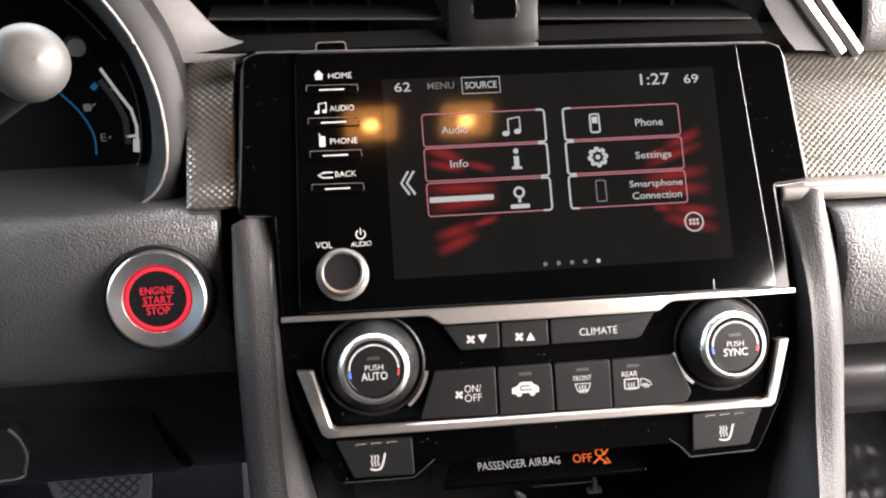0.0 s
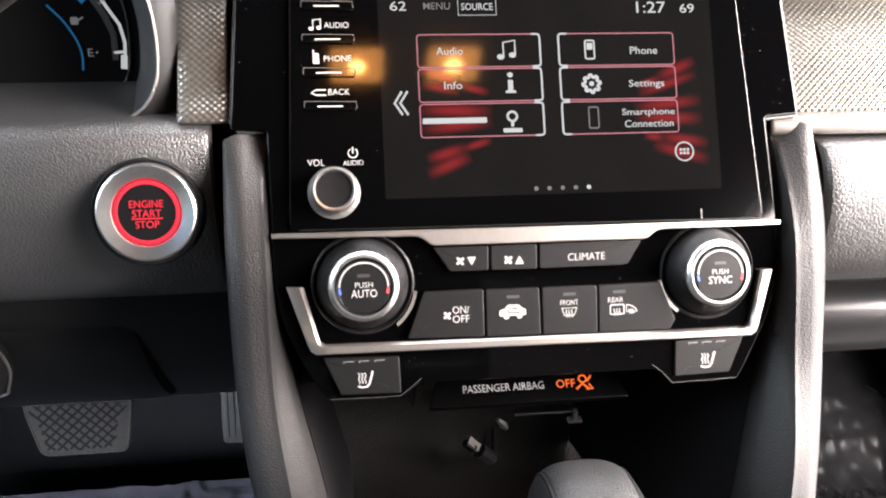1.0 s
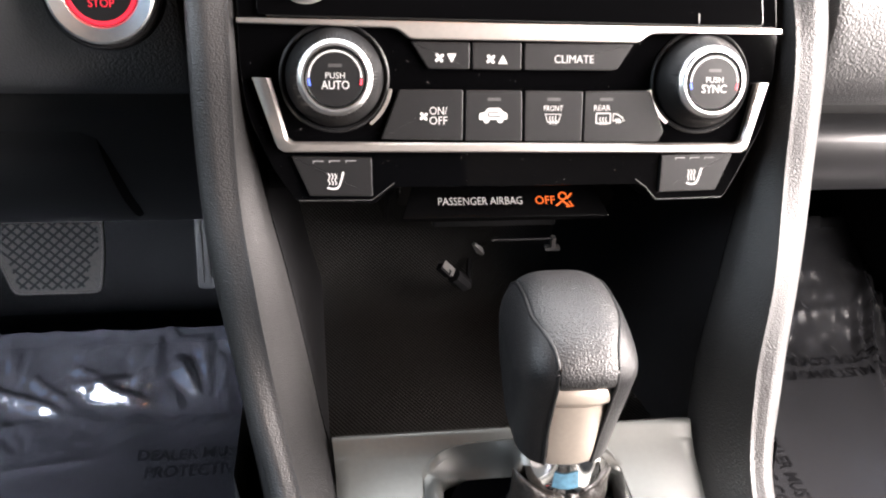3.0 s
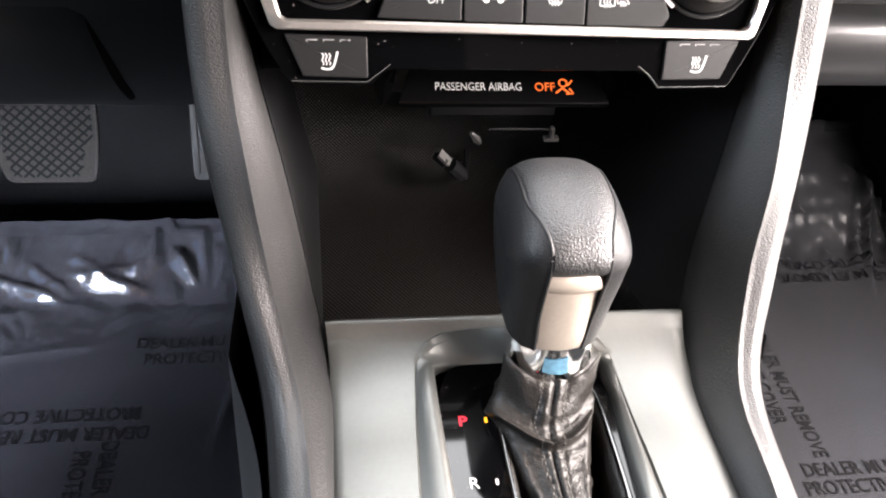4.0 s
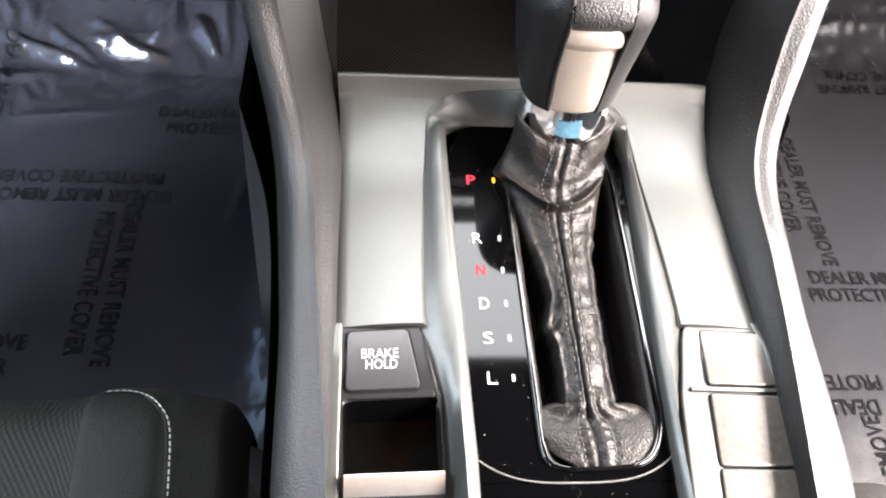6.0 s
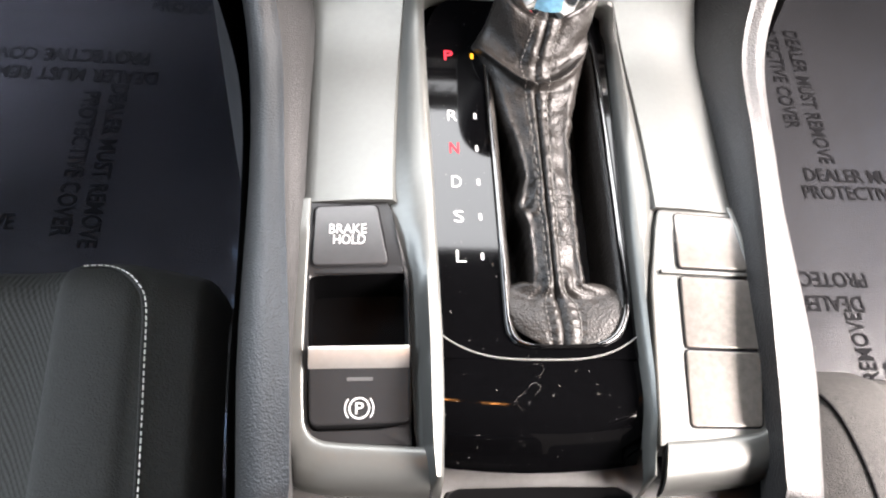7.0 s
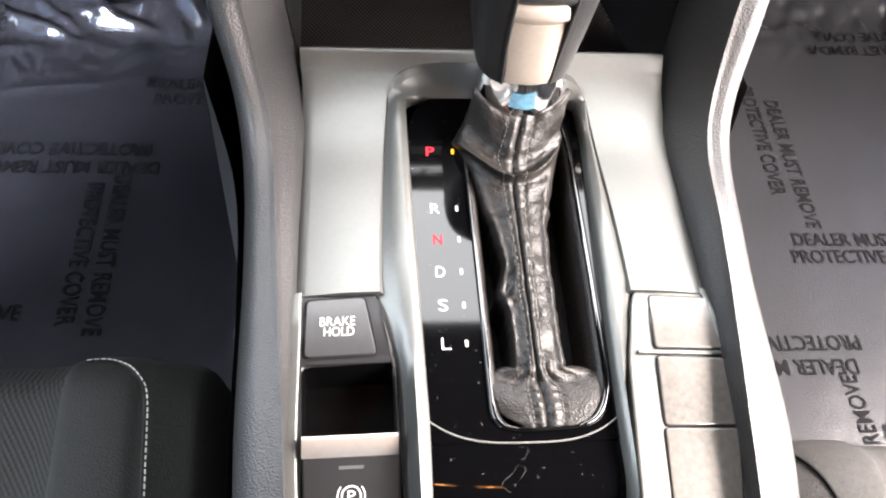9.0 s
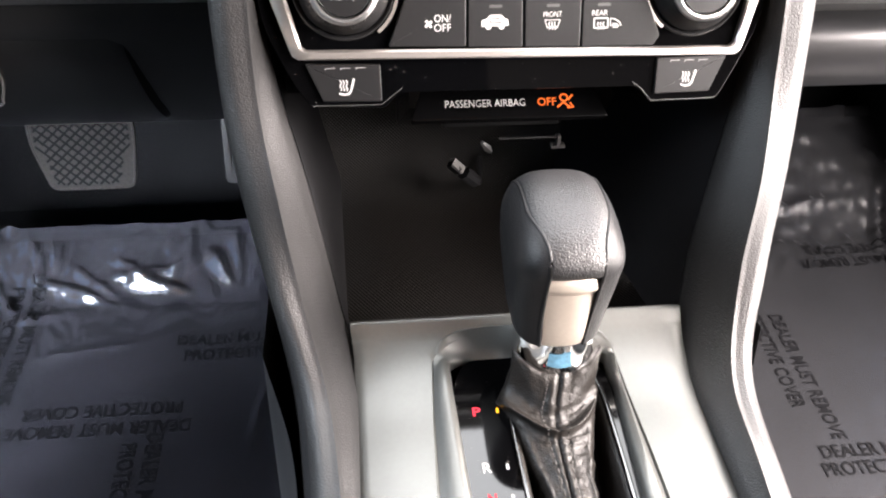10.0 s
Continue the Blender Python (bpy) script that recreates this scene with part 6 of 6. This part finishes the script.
blank = thing("switch_blanks", Matrix.Translation((68, 180, 390)), "grey metallic panel with three plain switch blanks", "switch panel")


def kpart(name, bm, m_, label="", parent=None, **k):
    return part(name, bm, m_, parent or blank, label, flat=True, **k)


kpart("surround", on_switch(prism(rounded([(52.6, 234.5), (85, 234.5), (90, 214), (90, 186), (86, 152), (82, 146), (43.6, 144.5), (44.2, 152), (46, 204), (50, 226)], [2, 4, 6, 6, 6, 5, 1, 1, 3, 3], 4), -12, 0.3, 0.8)), PAD, "grey metallic surround")
for pts, lab in (([(58.4, 232), (83.4, 231.6), (86.4, 209.4), (57.4, 209.4)], "plain grey switch blank"), ([(57.6, 206), (86.8, 205.6), (87, 179.4), (57, 179.4)], "plain grey switch blank"), ([(56.8, 178.4), (86.9, 178.4), (83.6, 151.6), (56, 151.2)], "plain grey switch blank")):
    kpart("blank", on_switch(prism(rounded(pts, 1.8, 4), -2, 1.1, 0.7)), BLANK_GREY, lab)
    big = [((a - 71) * 1.035 + 71, (b - sum(q[1] for q in pts) / 4) * 1.04 + sum(q[1] for q in pts) / 4) for a, b in pts]
    kpart("groove", on_switch(frame_ring(rounded(big, 2, 4), rounded(pts, 1.8, 4), 0.0, 0.42, 60, 0.1)), DARK)
kpart("ridge", on_switch(prism(rect(50, 206.8, 86, 208.4, 0.5), 0, 1.2, 0.4)), PAD)
kpart("gap", tube([(46.4, 146.6, 391.6), (45.8, 141, 390.4), (45, 135, 387), (44.2, 130, 381)], 0.7, 6), DARK)
kpart("frame", edge_band([(81, 236), (84.2, 216), (86.2, 203), (87.8, 191), (88.2, 176), (88, 162), (86.6, 154), (83, 150.4), (76, 149), (64, 147.4), (54, 146.6), (46.6, 146)], [(84.4, 236.4), (89, 216), (91.6, 203), (93.2, 191), (93.8, 176), (93.4, 162), (92.4, 150), (90, 140), (82, 135), (64, 132.4), (52, 131), (44.6, 130)]), PAD, "grey metallic edge that widens into an apron", angle=50)

# ---------------------------------------------------------------- cup holder behind the gear panel
cup = thing("cup_holder", Matrix.Translation((0, 60, 300)), "deep black cup holder with a moulded surround", "cup holder")


def cup_z(x, y):
    return 372 - (137 - y) * 0.16 - abs(x) * 0.05


def upart(name, bm, m_, label=""):
    return part(name, bm, m_, cup, label, flat=True)


opening = rounded([(-31, 136), (38, 136.5), (41.5, 125.5), (72, 109), (80, 60), (78, -120), (-76, -120), (-78, 60), (-71, 108), (-33.5, 125)], [4, 4, 7, 14, 12, 20, 20, 12, 14, 7], 6)
outer_c = rounded([(-84, 150), (86, 150), (108, 120), (108, -160), (-106, -160), (-106, 120)], 6, 4)
upart("surround", moved(frame_ring(outer_c, opening, -12, 0, 140, 1.0), lambda x, y, z: (x, y, z + cup_z(x, y))), CUP_GREY, "dark grey moulded surround")
upart("well", loft([[(p[0], p[1], cup_z(*p) - 1) for p in resample(opening, 100)], [(p[0] * 0.98, p[1] - 2, 350) for p in resample(opening, 100)], [(p[0] * 0.93, p[1] - 6, 290) for p in resample(opening, 100)], [(p[0] * 0.3, p[1] * 0.3 + 10, 288) for p in resample(opening, 100)]], closed=True), SATIN_BLACK, "deep black well")
upart("cup_ring", lathe([(44, 288), (44, 318), (42, 321), (40, 318), (39, 290)], 14, 70, 56), SATIN_BLACK, "raised round cup ring")


def arm_pad(cx, w, lab):
    rows = []
    for k in range(27):
        t = k / 26
        y = 140 - 300 * t
        q = min(1.0, (140 - y) / 34)
        f = (1 - (1 - q) ** 2.4) ** (1 / 2.4) if k else 0.04
        row = []
        for j in range(25):
            a = 2 * math.pi * j / 24
            c, s_ = math.cos(a), math.sin(a)
            row.append((cx + w * f * abs(c) ** 0.75 * (1 if c > 0 else -1) + (4 * q if cx > 0 else -2 * q), y, 356 + (34 * abs(s_) ** 0.75 * (1 if s_ > 0 else -1)) * f))
        rows.append(row)
    ob = thing("armrest_pad", Matrix.Translation((cx, -10, 322)), lab, "armrest", group="armrest pads")
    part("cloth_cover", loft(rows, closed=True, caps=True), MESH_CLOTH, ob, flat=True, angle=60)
    part("base", prism(rect(cx - w * 0.8, -150, cx + w * 0.8, 118, 8), 318, 330, 2), MATT_BLACK, ob, "plain black base", flat=True)


arm_pad(-90, 17, "rounded grey mesh cloth pad beside the cup holder")
arm_pad(96, 18, "rounded grey mesh cloth pad beside the cup holder")

# ---------------------------------------------------------------- plug and cable in the tray
usb = thing("usb_cable", Matrix.Translation((-12, 472, 436)), "short black cable with a metal plug in the tray", "cable")
part("plug", tube([(-22, 470, 446), (-15.5, 471, 438.5)], 3.4, 4), BUTTON_GREY, usb, "pale metal plug shell", flat=True)
part("plug_core", tube([(-23, 468, 445.6), (-17.5, 468.8, 439.4)], 2.7, 4), DARK, usb, flat=True)
part("grip", tube([(-14, 471, 437), (-6, 474, 428)], 4.4, 8), DARK, usb, flat=True)
part("cord", tube(spline([(-6, 474, 428), (-2, 482, 421), (0, 494, 417), (2, 508, 424)], 5), 1.5, 6), DARK, usb, flat=True)
socket = thing("power_socket", Matrix.Translation((6, 500, 470)), "black socket block under the tray roof", "socket")
part("block", box(-28, 42, 470, 530, 470, 504, 2), SATIN_BLACK, socket, flat=True)
part("cap_hinge", tube([(-4.5, 468, 460), (-1, 469, 455.5), (1.5, 470, 452)], 2.4, 5, taper=(0.5, 1.0, 0.5)), BRUSHED, socket, "pale metal tab", flat=True)
part("rail", tube([(6, 470, 461), (42, 470, 461)], 0.7, 6), SATIN_BLACK, socket, flat=True)
part("rail_end", join(box(38, 46, 468, 472, 454, 456), box(41, 43, 468, 472, 455, 462)), BUTTON_GREY, socket, flat=True)

# ---------------------------------------------------------------- pedals
brake_pedal = thing("brake_pedal", lean(-384, 882, 152, 20), "wide brake pedal with a worn diamond-cut rubber pad", "pedal")
bp = rounded([(-40, 0), (51, 0), (57, 48), (57, 96), (-58, 96), (-57, 52)], [9, 9, 14, 6, 6, 14], 5)
part("pad", prism(bp, -6, 4, 2), PEDAL_RUBBER, brake_pedal, "worn brown-grey rubber pad")
part("rim", frame_ring([(a * 1.02, (b - 48) * 1.02 + 48) for a, b in bp], [(a * 0.975, (b - 48) * 0.965 + 48) for a, b in bp], 2, 4.6, 90, 0.6), PEDAL_RUBBER, brake_pedal, "raised rubber rim")
for k in range(-12, 13):
    for sgn in (1, -1):
        pts = []
        for i in range(41):
            u = -52 + 104 * i / 40
            v = 48 + sgn * (u - k * 12.2) * 0.9
            lo_ = -42 - (v - 50) * 0.24 if v < 50 else -53
            if 4 < v < 92 and lo_ - 4 < u < -lo_ + 5:
                pts.append((u, v))
        if len(pts) > 3:
            part("groove", stroke([pts[0], pts[-1]], 2.4, 3.6, 4.15), DARK, brake_pedal)
part("arm", tube([(10, 60, -8), (20, 140, -30), (25, 330, -120)], 9, 8), DARK, brake_pedal)
gas = thing("accelerator_pedal", lean(-216, 884, 150, 18), "slim ribbed black accelerator pedal", "pedal")
part("pad", prism(rounded([(-14, 0), (18, 0), (18, 150), (-14, 150)], 8, 4), -5, 3, 1.6), SATIN_BLACK, gas, "black ribbed pad")
for k in range(4):
    part("rib", prism(rect(-8 + k * 7, 8, -6 + k * 7, 140), 3, 5), PEDAL_RUBBER, gas)
part("arm", tube([(2, 120, -6), (4, 300, -60)], 8, 8), DARK, gas)

# ---------------------------------------------------------------- floor mats under printed protective film
def rise(y, start):
    """The footwell floor slopes up towards the pedals."""
    t = max(0.0, y - start)
    return 0.5 * t - 5 if t > 20 else 0.0125 * t * t


def film_z(x, y, seed, start, creases):
    x0_edge = -182 if x < 0 else None
    n1 = noise.noise(Vector((x * 0.006, y * 0.006, seed)))
    n2 = noise.noise(Vector((x * 0.018 + n1, y * 0.012, seed + 5)))
    n3 = abs(noise.noise(Vector((x * 0.045 + 2 * n1, y * 0.03, seed + 9))))
    far = max(0.0, min(1.0, (y - start + 90) / 120))
    z = 7 + rise(y, start) + 2.0 * n1 + 0.9 * n2 + far * (11.0 * n3 + 3.0 * n2)
    if x0_edge is not None:
        lift = max(0.0, (x - x0_edge) / 34)          # crumpled edge drawn up beside the console
        z += lift * lift * (16 + 9 * noise.noise(Vector((y * 0.035, seed, 7.0)))) + 3.0 * lift * noise.noise(Vector((x * 0.09, y * 0.06, 2.0)))
    for cx, cy, ang, ln_, h in creases:
        dx, dy = x - cx, y - cy
        a, b = dx * math.cos(ang) + dy * math.sin(ang), -dx * math.sin(ang) + dy * math.cos(ang)
        z += h * math.exp(-(a / ln_) ** 2 - (b / 5.5) ** 2)
    return z


def film_sheet(name, x0, x1, y0, y1, seed, start, lab, creases, film):
    nx, ny = 150, 220
    rows = []
    for j in range(ny + 1):
        row = []
        for i in range(nx + 1):
            x, y = x0 + (x1 - x0) * i / nx, y0 + (y1 - y0) * j / ny
            e = 3.0 * noise.noise(Vector((y * 0.02, seed, 0))) if i in (0, nx) else 0
            row.append((x + e, y + (3 * noise.noise(Vector((x * 0.03, seed, 4))) if j in (0, ny) else 0), film_z(x, y, seed, start, creases) + (4 if i in (0, nx) else 0)))
        rows.append(row)
    sheet = single(name, loft(rows), film, lab, "protective film", group="protective films", angle=80)

    def print_on(body, cx, cy, width, turn, h=17):
        bm = words(body, cx, cy, h, width, 0.8, 0.2, 0.012, turn)
        part("lettering", moved(bm, lambda x, y, z: (x, y, z + film_z(x, y, seed, start, creases))), BLACK_PRINT, sheet, "black printed words " + body, flat=True)

    return print_on


def mat_sheet(x0, x1, y0, y1, start, lab):
    rows = []
    for k in range(41):
        y = y0 + (y1 - y0) * k / 40
        rows.append([(x0 + (x1 - x0) * i / 20, y, rise(y, start) + (3 if 0 < i < 20 else -3)) for i in range(21)])
    single("floor_mat", loft([[(x, y, z - 8) for x, y, z in rows[0]]] + rows + [[(x, y, z - 8) for x, y, z in rows[-1]]]), CARPET, lab, "floor mat", group="floor mats")


DE, PR = "DEALER MUST REMOVE", "PROTECTIVE COVER"
mat_sheet(-540, -150, 250, 925, 835, "dark carpet mat in the driver's footwell")
mat_sheet(180, 730, 180, 1085, 900, "dark carpet mat in the passenger's footwell")
print_left = film_sheet("protective_film", -580, -124, 240, 938, 2.0, 835, "crinkled clear film printed in black over the driver's mat", [(-425, 852, 2.75, 48, 10), (-405, 864, 2.5, 40, 6), (-356, 866, 2.9, 26, 9), (-335, 872, 0.25, 26, 9), (-322, 856, 2.95, 30, 9), (-372, 886, 2.7, 18, 7), (-290, 905, 1.5, 22, 8), (-250, 875, 2.2, 30, 8), (-300, 880, 0.6, 24, 7), (-210, 870, 1.2, 30, 7), (-520, 860, 2.3, 40, 9), (-480, 905, 2.0, 20, 8), (-230, 900, 1.7, 26, 6), (-470, 890, 1.3, 30, 6), (-300, 895, 1.2, 30, 6), (-455, 820, 0.2, 40, 4), (-400, 760, 0.15, 60, 3), (-185, 690, 1.35, 60, 12)], FILM)
for cx, cy, turn in ((-361, 645, 180), (-200, 770, 0), (-300, 540, -90), (-460, 470, 0), (-470, 780, -90)):
    print_left(DE, cx, cy, 190, turn)
    print_left(PR, cx + 25 * math.sin(radians(turn)), cy - 25 * math.cos(radians(turn)), 168, turn)
print_right = film_sheet("protective_film", 150, 790, 170, 1095, 6.0, 900, "clear film printed in black over the passenger's mat", [(660, 915, 1.18, 85, 26), (640, 905, 1.22, 60, 14), (700, 930, 1.9, 90, 15), (540, 950, 0.1, 60, 5), (712, 1000, 1.14, 60, 20), (690, 1010, 1.2, 50, 12)], HAZY_FILM)
for body, cx, cy, wd, turn in ((DE, 490, 551, 190, 0), (PR, 472, 529, 168, 0), (DE, 428, 661, 190, -92), (PR, 403, 696, 168, -92), (DE, 319, 402, 190, 180), (PR, 341, 428, 168, 180), (DE, 400, 298, 190, 90), (PR, 423, 262, 168, 90), (DE, 600, 848, 190, 180), (PR, 606, 874, 168, 180), (DE, 640, 640, 190, -90), (PR, 617, 660, 168, -90)):
    print_right(body, cx, cy, wd, turn)

# ---------------------------------------------------------------- seats
def seat(name, s, dy, lab, pale):
    ob = thing(name, Matrix.Translation((s * 350, -100 + dy, 0)), lab, "seat", group="front seats")

    def height(x, y):
        """x: metres from the inner flank outwards."""
        inner_ = min(x, 460 - x)
        roll = 1 - max(0.0, 1 - inner_ / 16) ** 2.6
        bol = 7 * math.exp(-((inner_ - 60) / 30) ** 2) - 14 * max(0.0, 1 - inner_ / 46) ** 1.3
        dip = -6 * smooth((inner_ - 74) / 16)
        groove = (-2.6 if pale else -1.0) * math.exp(-((inner_ - 82) / 3.0) ** 2)
        stitch = -1.4 * math.exp(-((inner_ - (40 if pale else 20)) / 2.6) ** 2) if pale else 0.0
        front = max(0.0, (y - 246) / 42)
        return 200 + (90 + bol + dip + groove + stitch) * roll - 40 * front ** 2.6

    def piece(xa, xb, n):
        rows = []
        for k in range(61):
            y = -330 + 612 * k / 60
            row = []
            for j in range(n + 1):
                x = xa + (xb - xa) * j / n
                flare = 12 * max(0, (y - 60) / 220)
                row.append((s * (118 + x + flare * (1 if x < 230 else -1)), y + dy, height(x, y)))
            rows.append(row)
        end = rows[-1]
        rows += [[(x, y + 2, z - 20) for x, y, z in end], [(x, y - 10, 90) for x, y, z in end]]
        return loft(rows)

    part("side_bolster", piece(4, 80, 26), CLOTH_DARK if pale else CLOTH, ob, "smooth black side bolster" if pale else "charcoal cloth side bolster", flat=True, angle=80)
    part("cushion", piece(80, 380, 30), CLOTH_WOVEN if pale else CLOTH, ob, "charcoal woven seat cushion", flat=True, angle=80)
    part("side_bolster", piece(380, 456, 16), CLOTH_DARK, ob, "smooth black side bolster", flat=True, angle=80)
    rows = [[(s * 122, y + dy, 215), (s * 120, y + dy, 120), (s * 124, y + dy, 30)] for y in (-330, 0, 200, 268)] + [[(s * 160, 286 + dy, z) for z in (215, 120, 30)], [(s * 540, 286 + dy, z) for z in (215, 120, 30)]]
    part("seat_base", loft(rows), MATT_BLACK, ob, "black seat base", flat=True)
    if pale:
        line = ((202, 271), (192, 271), (182, 267), (173, 259), (167, 247), (163, 212), (159, 171), (156, 135), (150, 60), (142, -60), (138, -200))
    else:
        line = ((163, 276), (171, 258), (177, 240), (181, 216), (181, 194), (177, 172), (170, 140), (158, 60), (150, -200))
    seam = spline([Vector((s * x, y + dy, 0)) for x, y in line], 90)
    path_ = []
    for p in seam:
        x = abs(p.x) - 118 - 12 * max(0, (p.y - dy - 60) / 220)
        path_.append(Vector((p.x, p.y, height(max(x, 5), p.y - dy) + 0.7)))
    part("seam", tube(path_[::12], 0.7 if pale else 0.9, 6), CLOTH_DARK if pale else DARK, ob, "rounded dark seam", flat=True)
    if pale:
        out, run, last, on = [], 0.0, path_[0], []
        for p in path_[1:]:
            run += (p - last).length
            last = p
            if run % 3.6 < 2.5:
                on.append(p + Vector((-s * 1.6, 0, 1.0)))
            elif len(on) > 2:
                out.append(tube([on[0], on[len(on) // 2], on[-1]], 0.36, 5))
                on = []
            else:
                on = []
        tagged(part("stitching", join(*out), THREAD, ob, flat=True), "row of pale stitches", kind="stuff")
    back = []
    for k in range(13):
        t = k / 12
        z, y = 230 + 560 * t, -330 - 190 * t
        back.append([(s * (330 + (225 - 20 * t) * (j / 8 - 1)), y + 60 * (1 - (j / 8 - 1) ** 2) * -1 + 60, z) for j in range(17)])
    part("backrest", loft(back), CLOTH, ob, "charcoal cloth backrest", flat=True)


seat("driver_seat", -1, 0, "charcoal cloth driver seat with pale stitching along the bolster", True)
seat("passenger_seat", 1, -58, "charcoal cloth passenger seat with dark seams", False)
tag_ = thing("paper_tag", Matrix.Translation((-128, 212, 5)), "small white paper tag lying beside the seat", "tag")
part("sheet", moved(prism(rounded([(-5, -9), (4, -12), (6, 4), (1, 16), (-6, 8)], 2, 3), 0, 1.0), lambda x, y, z: (x * 1.5, y * 1.5, z + 10 + 0.25 * y)), WHITE_PRINT, tag_)
